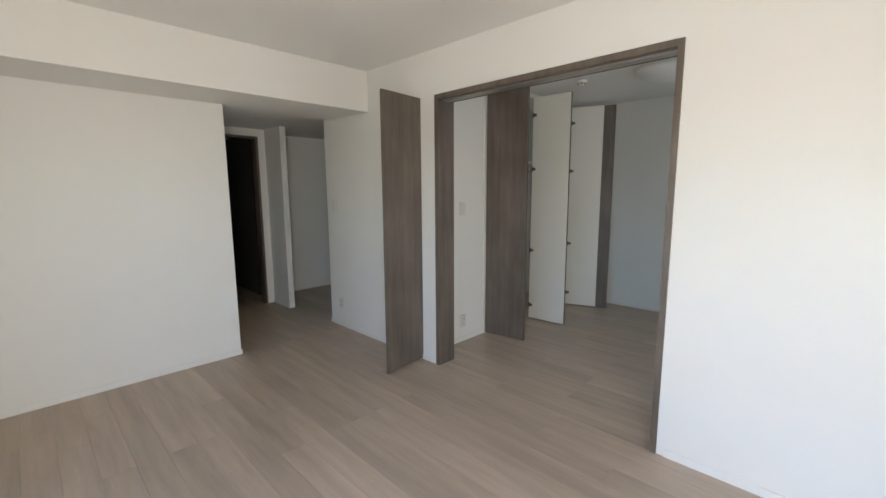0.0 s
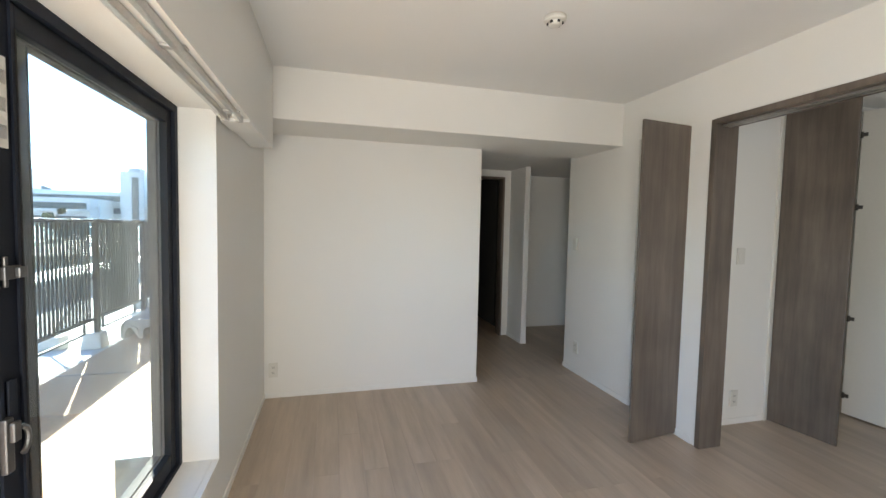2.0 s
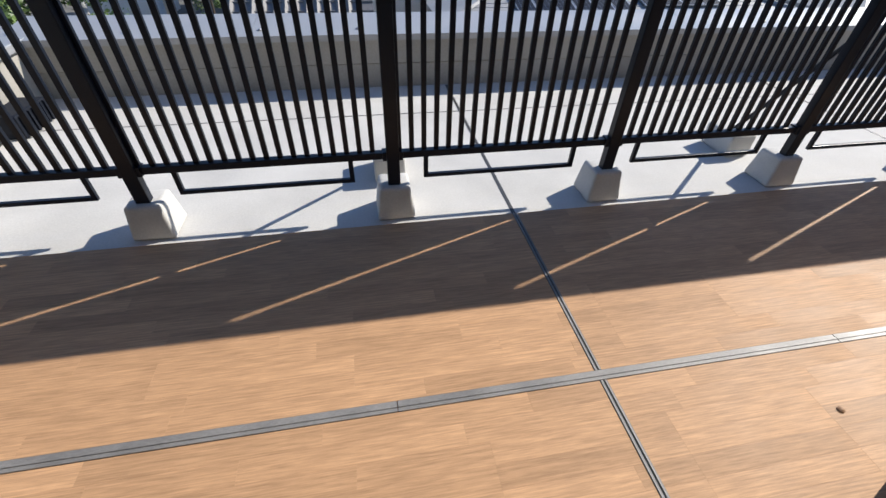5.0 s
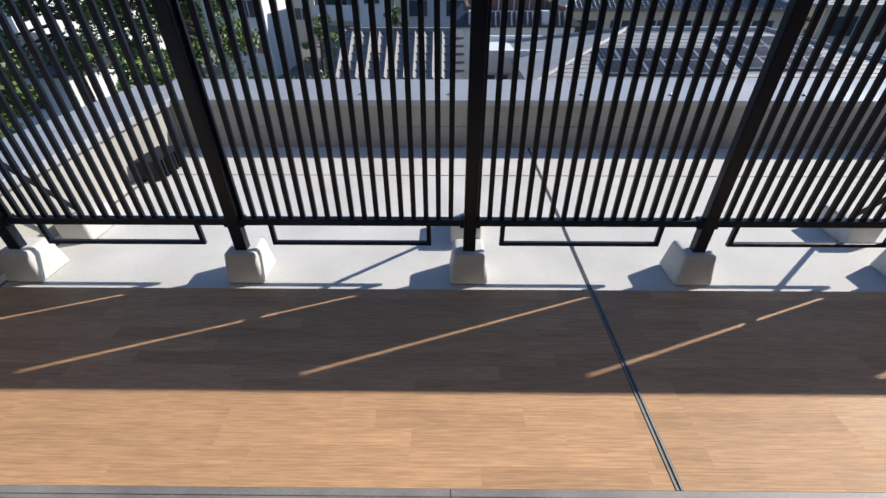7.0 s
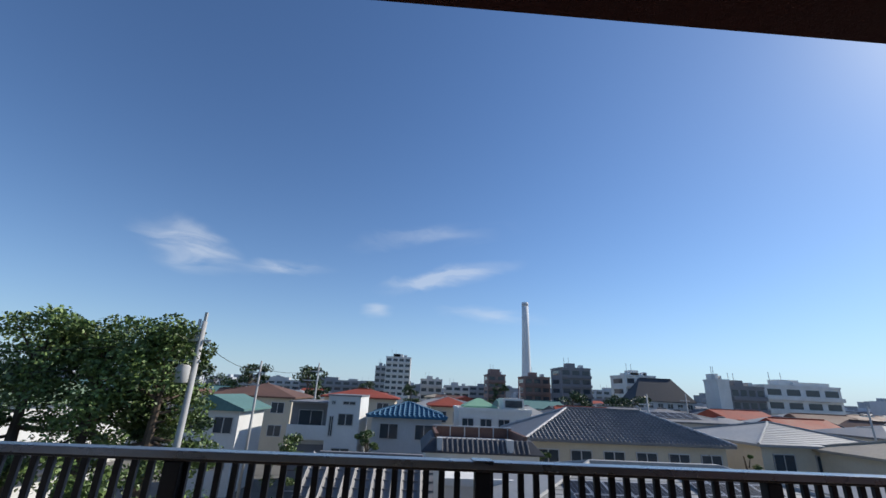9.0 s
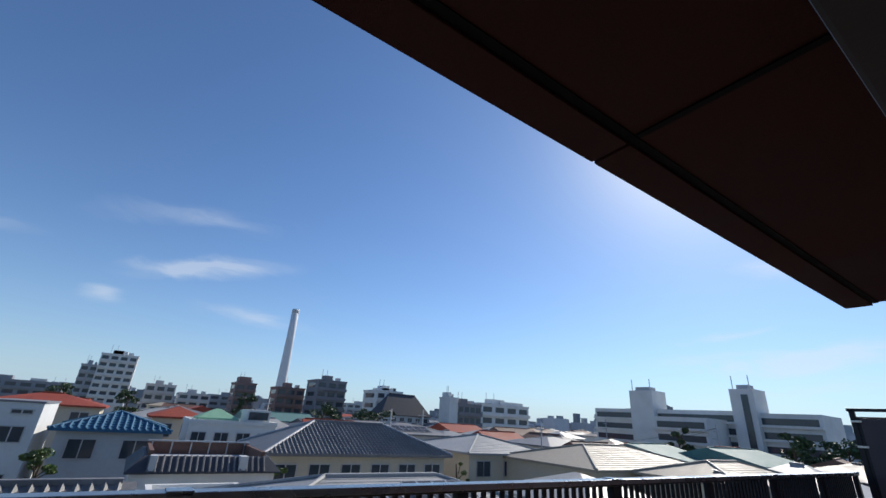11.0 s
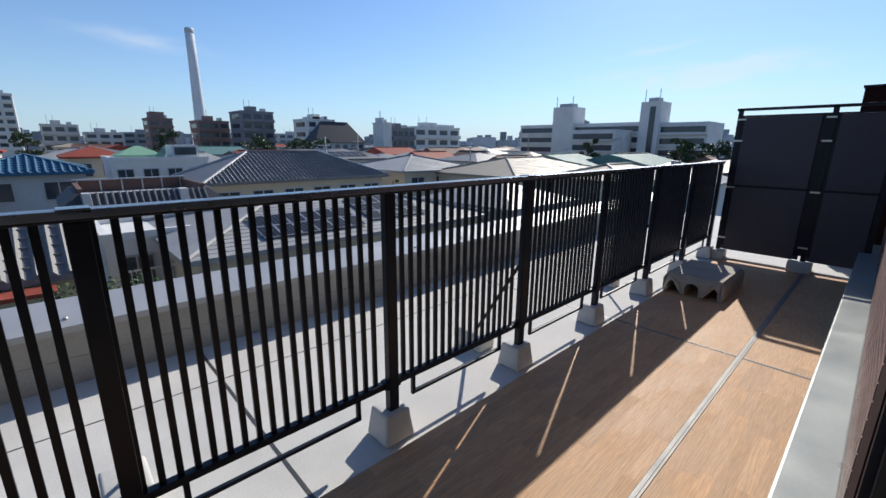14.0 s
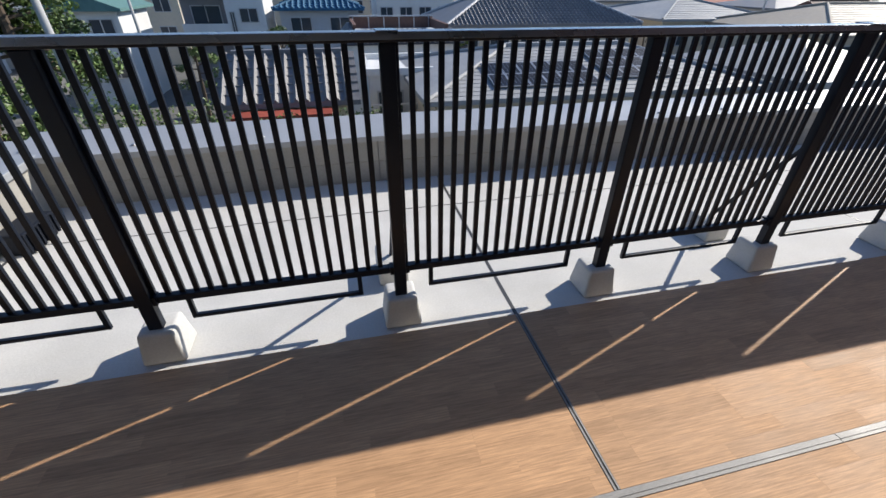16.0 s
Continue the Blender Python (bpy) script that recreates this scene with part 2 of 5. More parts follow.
def tube(bm, a, b, r0, r1=None, n=10):
    a, b = Vector(a), Vector(b)
    q = (b - a).to_track_quat("Z", "Y")
    r1 = r0 if r1 is None else r1
    rings = []
    for p, r in ((a, r0), (b, r1)):
        rings.append([bm.verts.new(p + q @ Vector((r * math.cos(2 * math.pi * i / n), r * math.sin(2 * math.pi * i / n), 0))) for i in range(n)])
    for i in range(n):
        bm.faces.new((rings[0][i], rings[0][(i + 1) % n], rings[1][(i + 1) % n], rings[1][i]))
    bm.faces.new(rings[0][::-1])
    bm.faces.new(rings[1])


def lathe(bm, profile, n=32, at=(0, 0, 0)):
    rings = []
    for r, z in profile:
        rings.append([bm.verts.new((at[0] + r * math.cos(2 * math.pi * i / n), at[1] + r * math.sin(2 * math.pi * i / n), at[2] + z)) for i in range(n)])
    for a, b in zip(rings, rings[1:]):
        for i in range(n):
            bm.faces.new((a[i], a[(i + 1) % n], b[(i + 1) % n], b[i]))
    for ring in (rings[0], rings[-1]):
        bm.faces.new(ring)


def mesh(bm, material, smooth=False):
    bmesh.ops.recalc_face_normals(bm, faces=bm.faces[:])
    me = bpy.data.meshes.new("mesh")
    bm.to_mesh(me)
    bm.free()
    me.materials.append(material)
    if smooth:
        for p in me.polygons:
            p.use_smooth = True
    return me


def part(name, bm, material, parent=None, label="", smooth=False):
    ob = new(name, bm if isinstance(bm, bpy.types.Mesh) else mesh(bm, material, smooth))
    if parent is not None:
        ob.parent = parent
        ob.matrix_parent_inverse = Matrix.Translation(-parent.location)
    return tagged(ob, label)


def thing(name, label, category, group="", kind="", at=(0, 0, 0)):
    ob = new(name)
    ob.location = at
    return tagged(ob, label, category, group, kind)


def setting(name, bm, material, label, category, smooth=False):
    return tagged(part(name, bm, material, smooth=smooth), label, category, kind="structure")

# ---- the flat: shell ----
CEIL, YW, YO, YS = 2.50, -2.12, -1.85, -5.02   # ceiling height, window wall inside and outside, opposite wall
XE, XW = 2.15, -3.60
WX0, WX1, WZ0, WZ1 = -3.15, 0.74, 0.28, 1.97   # balcony window opening
setting("wall_window", boxes((XW - .15, WX0, YO - .01, YW, 0, 2.75), (WX1, XE + .12, YO - .01, YW, 0, 2.75),
        (WX0, WX1, YO - .01, YW, -0.1, WZ0), (WX0, WX1, YO - .01, YW, WZ1, 2.75)), WALLPAPER, "white papered wall round the balcony window", "wall")
setting("pelmet_beam", boxes((XW, 1.60, -2.26, YW - .002, 1.945, CEIL)), WALLPAPER, "white dropped beam above the balcony window", "beam")
setting("wall_end", boxes((XE, XE + .12, -3.96, YW, 0, CEIL)), WALLPAPER, "plain white papered end wall below a beam", "wall")
setting("beam", boxes((1.60, XE + .12, YS + .002, YW - .002, 2.15, CEIL)), WALLPAPER, "white papered ceiling beam over the end wall", "beam")
setting("wall_west", boxes((XW - .15, XW, YS, YW, 0, CEIL)), WALLPAPER, "white papered side wall", "wall")
OX0, OX1, OZ = -0.985, 0.73, 2.165              # wide opening to the second room
NX0, NX1 = 0.94, 1.39                           # small cupboard beside it
setting("wall_opening", boxes((XW - .15, OX0, YS - .16, YS, 0, CEIL), (OX1, NX0, YS - .16, YS, 0, CEIL), (OX0, OX1, YS - .16, YS, OZ, CEIL),
        (NX0, NX1, YS - .16, YS, OZ, CEIL), (NX1, 2.39, YS - .16, YS, 0, CEIL)), WALLPAPER, "white papered wall with a wide framed opening", "wall")
setting("ceiling", boxes((XW - .15, XE + .12, YS - .16, YO, CEIL, CEIL + .15)), CEILING, "white papered living room ceiling", "ceiling")
setting("cupboard_recess", boxes((NX0 + .101, NX1 + .02, YS - .66, YS - .64, 0, OZ), (NX0 + .101, NX0 + .12, YS - .64, YS - .16, 0, OZ),
        (NX1, NX1 + .02, YS - .64, YS - .16, 0, OZ), (NX0 + .12, NX1, YS - .64, YS - .16, OZ, OZ + .02)), DOORWHITE, "white lining of a shallow wall cupboard", "recess")
# hall
setting("wall_hall_north", boxes((XE + .12, 4.2, -3.96, -3.84, 0, CEIL)), WALLPAPER, "white hallway side wall", "wall")
setting("wall_hall_end", boxes((3.67, 3.77, -4.08, -3.96, 0, 2.25), (3.67, 3.77, -4.84, -4.08, 2.10, 2.25), (3.67, 3.77, -5.0, -4.84, 0, 2.25),
        (3.24, 3.67, -5.0, -4.93, 0, 2.25)), WALLPAPER, "white hallway wall with an open doorway", "wall")
setting("wall_corridor", boxes((4.05, 4.15, -7.0, -4.95, 0, 2.25), (2.39, 4.15, -6.6, -6.5, 0, 2.25), (2.27, 2.39, -6.6, YS - .16, 0, 2.25)), WALLPAPER, "white wall of a dim side corridor", "wall")
setting("ceiling_hall", boxes((XE + .12, 5.6, -6.6, -3.84, 2.19, 2.30)), CEILING, "low white hallway ceiling", "ceiling")
# walls coloured dark so that the room past the doorway reads as unlit
setting("dark_room", boxes((5.4, 5.5, -5.0, -3.84, 0, 2.25), (3.77, 5.5, -3.95, -3.84, 0, 2.25), (3.77, 5.5, -5.05, -4.95, 0, 2.25)), SHADEDWALL, "room behind an open doorway, its dimness coloured into the walls", "room")
# second room
R2X0, R2X1, R2Y, R2C = -2.60, 0.94, -7.87, 2.46
setting("wall_room_back", boxes((R2X0 - .1, 1.6, R2Y - .1, R2Y, 0, R2C)), WALLPAPER, "white back wall of the second room", "wall")
setting("wall_room_east", boxes((R2X1, R2X1 + .10, -5.90, YS - .16, 0, R2C), (R2X1, R2X1 + .10, R2Y, -7.47, 0, R2C), (R2X1, R2X1 + .1, -7.47, -5.90, 2.42, R2C),
        (1.55, 1.6, R2Y, -5.86, 0, R2C), (R2X1 + .1, 1.55, -5.90, -5.86, 0, R2C)), WALLPAPER, "white wall with a built-in closet", "wall")
setting("wall_room_west", boxes((R2X0 - .1, R2X0, -5.6, YS - .16, 0, R2C), (R2X0 - .1, R2X0, R2Y, -7.3, 0, R2C), (R2X0 - .1, R2X0, -7.3, -5.6, 0, .8),
        (R2X0 - .1, R2X0, -7.3, -5.6, 2.0, R2C)), WALLPAPER, "white wall with a window opening", "wall")
setting("ceiling_room", boxes((R2X0 - .1, 1.6, R2Y - .1, YS - .16, R2C, R2C + .1)), CEILING, "white papered ceiling of the second room", "ceiling")
setting("subfloor", boxes((XW - .15, 5.5, R2Y - .1, YW, -.12, -.013)), FLOORWOOD, "base under the wooden flooring", "floor")


def trims(name, label, *rows):
    o = thing(name, label, "baseboard", kind="structure")
    for r in rows:
        part("baseboard", boxes(r, bevel=.002), TRIM, o)


trims("baseboard", "low white baseboards along the walls",
      (XE - .007, XE - .001, -3.965, YW - .002, 0, .045), (XW, WX1 + 1.4, YW - .008, YW - .001, 0, .045), (XE - .007, XE + .12, -3.968, -3.961, 0, .045),
      (NX1, 2.395, YS + .001, YS + .008, 0, .045), (OX1 + .04, NX0 - .01, YS + .001, YS + .008, 0, .045), (XW, OX0 - .04, YS + .001, YS + .008, 0, .045),
      (2.391, 2.398, YS - 1.5, YS + .008, 0, .045), (3.24, 3.68, -4.929, -4.922, 0, .045), (3.233, 3.239, -5.0, -4.922, 0, .045), (4.043, 4.049, -6.5, -5.0, 0, .045),
      (R2X1 - .007, R2X1 - .001, -5.895, YS - .17, 0, .045), (R2X0, R2X1, R2Y + .001, R2Y + .008, 0, .045), (XE + .12, 3.66, -3.968, -3.961, 0, .045))

# wide wooden frame round the opening
f = thing("door_1", "grey-brown wooden frame of a wide open sliding doorway", "door frame", kind="structure")
part("jamb", boxes((OX1 - .035, OX1 + .001, YS - .172, YS + .012, 0, OZ), bevel=.002), GREYWOOD, f)
part("jamb", boxes((OX0 - .001, OX0 + .03, YS - .172, YS + .012, 0, OZ), bevel=.002), GREYWOOD, f)
part("lintel", boxes((OX0 + .03, OX1 - .035, YS - .172, YS + .012, OZ - .035, OZ + .001), bevel=.002), GREYWOOD, f)
part("track", boxes((OX0 + .035, OX1 - .04, YS - .10, YS - .075, OZ - .047, OZ - .036), (OX0 + .035, OX1 - .04, YS - .06, YS - .035, OZ - .047, OZ - .036)), STEEL, f, "steel ceiling track")
f = thing("door_2", "dark wooden frame of the open doorway in the hall", "door frame", kind="structure")
part("jamb", boxes((3.655, 3.785, -4.842, -4.815, 0, 2.10), bevel=.002), GREYWOOD, f)
part("jamb", boxes((3.655, 3.785, -4.105, -4.078, 0, 2.10), bevel=.002), GREYWOOD, f)
part("lintel", boxes((3.655, 3.785, -4.815, -4.105, 2.075, 2.102), bevel=.002), GREYWOOD, f)

# ---- balcony window ----
w = thing("window_1", "black aluminium sliding balcony window, one half slid open", "window", kind="structure", at=(WX0, -1.96, WZ0))
part("frame_side", boxes((WX0, WX0 + .04, -2.0, -1.89, WZ0, WZ1), bevel=.003), BLACKALU, w)
part("frame_side", boxes((WX1 - .035, WX1, -2.0, -1.89, WZ0, WZ1), bevel=.003), BLACKALU, w)
part("frame_head", boxes((WX0 + .04, WX1 - .035, -2.0, -1.89, WZ1 - .035, WZ1), bevel=.003), BLACKALU, w)
part("frame_sill", boxes((WX0 + .04, WX1 - .035, -2.0, -1.89, WZ0 - .01, WZ0 + .02), (WX0 + .04, WX1 - .035, -1.972, -1.964, WZ0 + .02, WZ0 + .034), (WX0 + .04, WX1 - .035, -1.93, -1.922, WZ0 + .02, WZ0 + .034), bevel=.002), BLACKALU, w, "black sill with two runner tracks")
part("window_sill", boxes((WX0, WX1, YW - .012, -2.001, WZ0 - .022, WZ0 + .004), bevel=.003), TRIM, w, "white inner sill board")


def sash(y, x0, x1, stile):
    z0, z1 = WZ0 + .022, WZ1 - .037
    s = part("sash", boxes((x0, x0 + stile, y - .016, y + .016, z0, z1), (x1 - .055, x1, y - .016, y + .016, z0, z1),
             (x0 + stile, x1 - .055, y - .016, y + .016, z0, z0 + .07), (x0 + stile, x1 - .055, y - .016, y + .016, z1 - .055, z1), bevel=.004), BLACKALU, w, "black sash frame")
    g = part("pane", boxes((x0 + stile - .004, x1 - .051, y - .004, y + .004, z0 + .066, z1 - .051)), PANE, s, "clear glass pane")
    g.visible_shadow = False
    part("gasket", boxes((x0 + stile, x0 + stile + .006, y - .0175, y + .0175, z0 + .07, z1 - .055), (x1 - .061, x1 - .055, y - .0175, y + .0175, z0 + .07, z1 - .055),
         (x0 + stile + .006, x1 - .061, y - .0175, y + .0175, z0 + .07, z0 + .076)), RUBBER, s)
    return s


s_in = sash(-1.968, -0.43, WX1 - .096, .11)
s_out = sash(-1.926, -0.37, WX1 - .096, .16)
part("stile_rib", boxes((-.445, -.431, -1.978, -1.955, WZ0 + .03, WZ1 - .04), (-.41, -.40, -1.990, -1.984, WZ0 + .03, WZ1 - .04), (-.34, -.33, -1.990, -1.984, WZ0 + .03, WZ1 - .04)), BLACKALU, s_in)
part("latch", boxes((-.395, -.345, -1.998, -1.985, 1.308, 1.338), (-.37, -.345, -2.010, -1.998, 1.311, 1.335), (-.385, -.375, -1.992, -1.984, 1.29, 1.36), bevel=.003), DARKSTEEL, s_in, "grey metal safety latch")
bm = boxes((-.412, -.388, -2.0, -1.985, .875, 1.0), (-.407, -.385, -2.012, -2.0, .945, .99), bevel=.004)
for i in range(8):
    a0, a1 = radians(-80 + i * 22), radians(-80 + (i + 1) * 22)
    tube(bm, (-.382 + .024 * math.cos(a0), -2.008, .94 + .032 * math.sin(a0)), (-.382 + .024 * math.cos(a1), -2.008, .94 + .032 * math.sin(a1)), .006, n=8)
part("crescent_lock", bm, DARKSTEEL, s_in, "grey metal crescent lock with a lever")
part("pull", boxes((-.388, -.362, -1.992, -1.986, 1.0, 1.08), bevel=.002), BLACKALU, s_in)
part("sticker", boxes((-.385, -.355, -1.9876, -1.9848, 1.60, 1.80)), PLASTIC, s_in, "pale maker's sticker")
for z in (1.62, 1.68, 1.74):
    part("print_bar", boxes((-.38, -.36, -1.9885, -1.9876, z, z + .03)), STEEL, s_in)

s_in.location.x = s_out.location.x = .06
w.location.y += .04
c = thing("curtain_rail", "double grey metal curtain rail under the beam", "curtain rail", at=(-.5, -2.2, 1.945))
part("rail", boxes((-1.85, .70, -2.178, -2.160, 1.918, 1.9435), bevel=.003), STEEL, c)
part("rail", boxes((-1.85, .70, -2.238, -2.220, 1.918, 1.9435), bevel=.003), STEEL, c)
for x in (-1.7, -.9, -.1, .6):
    part("bracket", boxes((x, x + .03, -2.246, -2.150, 1.936, 1.9448), bevel=.002), STEEL, c)
for y in (-2.169, -2.229):
    part("end_stop", boxes((.70, .722, y - .012, y + .012, 1.914, 1.944), bevel=.003), STEEL, c)
    for i in range(4):
        bm = bmesh.new()
        tube(bm, (.66 - .03 * i, y, 1.905), (.66 - .03 * i, y, 1.918), .006, n=8)
        part("runner", bm, PLASTIC, c)
part("end_cap", boxes((.76, 1.02, -2.262, -2.13, 1.928, 1.944), bevel=.003), TRIM, c, "white bracket board at the rail's end")


# ---- doors of cupboard and closet ----
def hinge(parent, x, y, z):
    part("hinge", boxes((x - .012, x + .012, y, y + .012, z - .03, z + .03), (x - .022, x + .022, y, y + .006, z - .018, z + .018), bevel=.002), STEEL, parent, "dark steel cup hinge")


def leaf(name, label, width, height, m, wood_front=True, hinges=()):
    """A door leaf that runs along +x from its hinge; its outer face looks to +y."""
    o = thing(name, label, "door", "closet doors")
    part("outer_panel", boxes((0, width, .010, .021, .012, height), bevel=.0015), GREYWOOD, o, "grey-brown wood-grain face")
    part("inner_panel", boxes((0, width, 0, .0095, .012, height), bevel=.0015), DOORWHITE, o, "white inner face")
    part("edge_band", boxes((width + .0005, width + .0025, 0, .021, .012, height)), GREYWOOD, o)
    for z in hinges:
        part("hinge", boxes((.008, .042, -.010, -.0005, z - .014, z + .014), (.0, .014, -.014, -.0005, z - .024, z + .024), bevel=.002), DARKSTEEL, o, "dark steel cup hinge")
    o.matrix_basis = m
    return o


leaf("cupboard_door", "open grey-brown wooden cupboard door standing off the wall", .47, 2.165, pose(.925, -5.065, 0, 0, 0, 97.0) @ pose(0, 0, 0), hinges=(.3, .9, 1.4, 1.95))
H4 = (.16, .78, 1.66, 2.22)
leaf("closet_door", "open grey-brown wooden closet door beside the switch", .42, 2.40, pose(.922, -5.915, 0, 0, 180, 8) @ pose(0, 0, -2.41, 0, 0, 0), hinges=H4)
leaf("closet_door", "open closet door showing its white inner face", .42, 2.40, pose(.88, -6.625, 0, 0, 0, 183), hinges=H4)
leaf("closet_door", "open closet door folded behind another leaf", .36, 2.40, pose(.86, -6.66, 0, 0, 180, 6) @ pose(0, 0, -2.41, 0, 0, 0), hinges=H4)
leaf("closet_door", "open white-faced closet door near the back wall", .36, 2.40, pose(.86, -7.43, 0, 0, 0, 198), hinges=H4)
leaf("closet_door", "open grey-brown closet door folded against the back wall", .47, 2.40, pose(.86, -7.475, 0, 0, 180, 17) @ pose(0, 0, -2.41, 0, 0, 0), hinges=H4)
cl = thing("closet", "built-in white closet with a shelf behind open doors", "closet", at=(1.3, -6.6, 0))
part("shelf", boxes((R2X1 + .14, 1.55, -7.46, -5.905, 1.75, 1.77)), DOORWHITE, cl)
part("back", boxes((1.535, 1.548, -7.86, -5.905, 0.0, R2C)), DOORWHITE, cl)
bm = bmesh.new()
tube(bm, (1.28, -7.85, 1.66), (1.28, -5.91, 1.66), .014)
part("hanging_rail", bm, STEEL, cl, smooth=True)
for y in (-7.50, -5.90):
    part("frame_edge", boxes((R2X1 - .015, R2X1 - .001, y, y + .03, 0, 2.42), bevel=.002), DOORWHITE, cl)


# ---- switches, sockets, ceiling fittings ----
def plate(name, label, cat, m, kind):
    o = thing(name, label, cat)
    part("plate", boxes((-.036, .036, 0, .011, -.06, .06), bevel=.003), PLASTIC, o)
    if kind == "switch":
        part("rocker", boxes((-.022, .022, .0111, .015, -.048, .048), bevel=.002), PLASTIC, o)
    else:
        for z in (-.022, .022):
            part("socket_face", boxes((-.02, .02, .0111, .0135, z - .018, z + .018), bevel=.002), PLASTIC, o)
            part("slot", boxes((-.008, -.005, .0135, .0141, z - .007, z + .007), (.005, .008, .0135, .0141, z - .007, z + .007)), RUBBER, o)
    o.matrix_basis = m
    return o


plate("light_switch", "white rocker light switch on the hall wall", "switch", pose(2.24, YS + .001, 1.29, 0, 0, 0), "switch")
plate("power_socket", "white double power socket low on the wall", "socket", pose(2.17, YS + .001, .26), "socket")
plate("light_switch", "white rocker light switch beside the closet", "switch", pose(R2X1 - .001, -5.56, 1.27, 0, 0, 90), "switch")
plate("power_socket", "white double power socket below the switch", "socket", pose(R2X1 - .001, -5.57, .2, 0, 0, 90), "socket")
plate("power_socket", "white double power socket near the room's corner", "socket", pose(XE - .001, -2.19, .235, 0, 0, 90), "socket")


def dome(x, y, z, r, label):
    o = thing("ceiling_light", label, "lamp", "ceiling lights", at=(x, y, z))
    bm = bmesh.new()
    lathe(bm, [(r * .93, -.002), (r, -.014), (r * .985, -.03), (r * .9, -.06), (r * .7, -.088), (r * .4, -.103), (r * .1, -.108)], 48, (x, y, z))
    part("shade", bm, DIFFUSER, o, "white frosted dome", True)
    bm = bmesh.new()
    lathe(bm, [(r * 1.01, -.0005), (r * 1.01, -.012), (r * .94, -.0125)], 48, (x, y, z))
    part("base_ring", bm, PLASTIC, o, smooth=True)


def detector(x, y, z, label, r=.05):
    o = thing("smoke_detector", label, "detector", "smoke detectors", at=(x, y, z))
    bm = bmesh.new()
    lathe(bm, [(r, -.0005), (r, -.018), (r * .9, -.024)], 28, (x, y, z))
    part("base", bm, PLASTIC, o, smooth=True)
    bm = bmesh.new()
    lathe(bm, [(r * .62, -.024), (r * .6, -.04), (r * .4, -.046)], 24, (x, y, z))
    part("sensor_head", bm, PLASTIC, o, smooth=True)
    for i in range(6):
        a = i * math.pi / 3
        px, py = x + r * .6 * math.cos(a), y + r * .6 * math.sin(a)
        part("vent_slot", boxes((px - .006, px + .006, py - .006, py + .006, z - .038, z - .027)), RUBBER, o)


dome(-.27, -3.76, CEIL, .26, "round white dome ceiling light, switched off")
dome(-.40, -6.66, R2C, .24, "round white dome ceiling light in the second room")
detector(.47, -3.72, CEIL, "round white smoke detector on the ceiling", .055)
detector(.31, -6.55, R2C, "round white smoke detector in the second room")
o = thing("downlight", "small recessed white hallway downlight, switched off", "lamp", at=(2.79, -4.51, 2.19))
bm = bmesh.new()
lathe(bm, [(.05, -.0005), (.05, -.006), (.038, -.006), (.036, -.002)], 24, (2.79, -4.51, 2.19))
part("ring", bm, PLASTIC, o, smooth=True)

# ---- roof terrace ----
DZ = -.10
setting("terrace_slab", boxes((-4.0, 12, YO - .02, 2.16, -.5, DZ - .012)), CONCRETE, "pale concrete roof slab under railing and decking", "terrace")
setting("balcony_base", boxes((XW - 3, .80, YO, -1.80, DZ, .20), bevel=.004), COATED, "coated upstand below the balcony window", "upstand")
setting("wall_ledge", boxes((.80, 7.9, YO, -1.65, DZ - .01, .30), bevel=.012), COATED, "grey coated concrete ledge along the brick wall", "ledge")
setting("slab_joint", boxes((-3.3, 12, 1.49, 1.502, DZ - .02, DZ - .0105), (-.012, .012, -.04, 2.15, DZ - .02, DZ - .0105), (3.353, 3.377, -.04, 2.15, DZ - .02, DZ - .0105), (-3.377, -3.353, -.04, 1.4, DZ - .02, DZ - .0105)), SEAMDARK, "dark joints in the concrete slab", "joint")
# parapet
pp = thing("parapet", "low rendered roof parapet with a pale metal cap", "parapet", kind="structure", at=(0, 2.3, DZ))
for x0, x1 in ((-3.45, -.6), (-.596, 2.4), (2.404, 5.4), (5.404, 9.0), (9.004, 12)):
    part("lower_course", boxes((x0, x1, 2.16, 2.58, -.5, .10), bevel=.004), PARAPETMAT, pp)
    part("upper_course", boxes((x0, x1, 2.152, 2.58, .105, .305), bevel=.004), PARAPETMAT, pp)
for x0, x1 in ((-3.6, -1.7), (-1.697, .4), (.403, 2.5), (2.503, 4.6), (4.603, 6.7), (6.703, 8.8), (8.803, 12)):
    bm = bmesh.new()
    vs = [bm.verts.new((x, y, z)) for x in (x0, x1) for y, z in ((2.12, .31), (2.12, .36), (2.64, .43), (2.64, .31))]
    for q in ((0, 1, 2, 3), (4, 7, 6, 5), (0, 4, 5, 1), (1, 5, 6, 2), (2, 6, 7, 3), (3, 7, 4, 0)):
        bm.faces.new([vs[i] for i in q])
    part("metal_cap", bm, CAPMETAL, pp, "pale folded metal cap")
    for x in (x0 + .06, x0 + .9):
        bm = bmesh.new()
        lathe(bm, [(.018, 0), (.016, .012), (.006, .016)], 10, (x, 2.25, .377))
        part("bolt", bm, STEEL, pp, smooth=True)
pl = thing("parapet_return", "low side parapet with a wide pale metal cap", "parapet", kind="structure", at=(-3.7, 1, DZ))
part("wall", boxes((-3.98, -3.45, -3.0, 2.58, -.5, .30), bevel=.006), PARAPETMAT, pl)
for y0, y1 in ((-3, -.6), (-.597, 1.2), (1.203, 2.62)):
    part("metal_cap", boxes((-4.02, -3.40, y0, y1, .305, .37), bevel=.008), CAPMETAL, pl, "pale folded metal cap")
dr = thing("roof_drain", "dark cast roof drain in the terrace corner", "drain", at=(-3.3, 1.7, DZ))
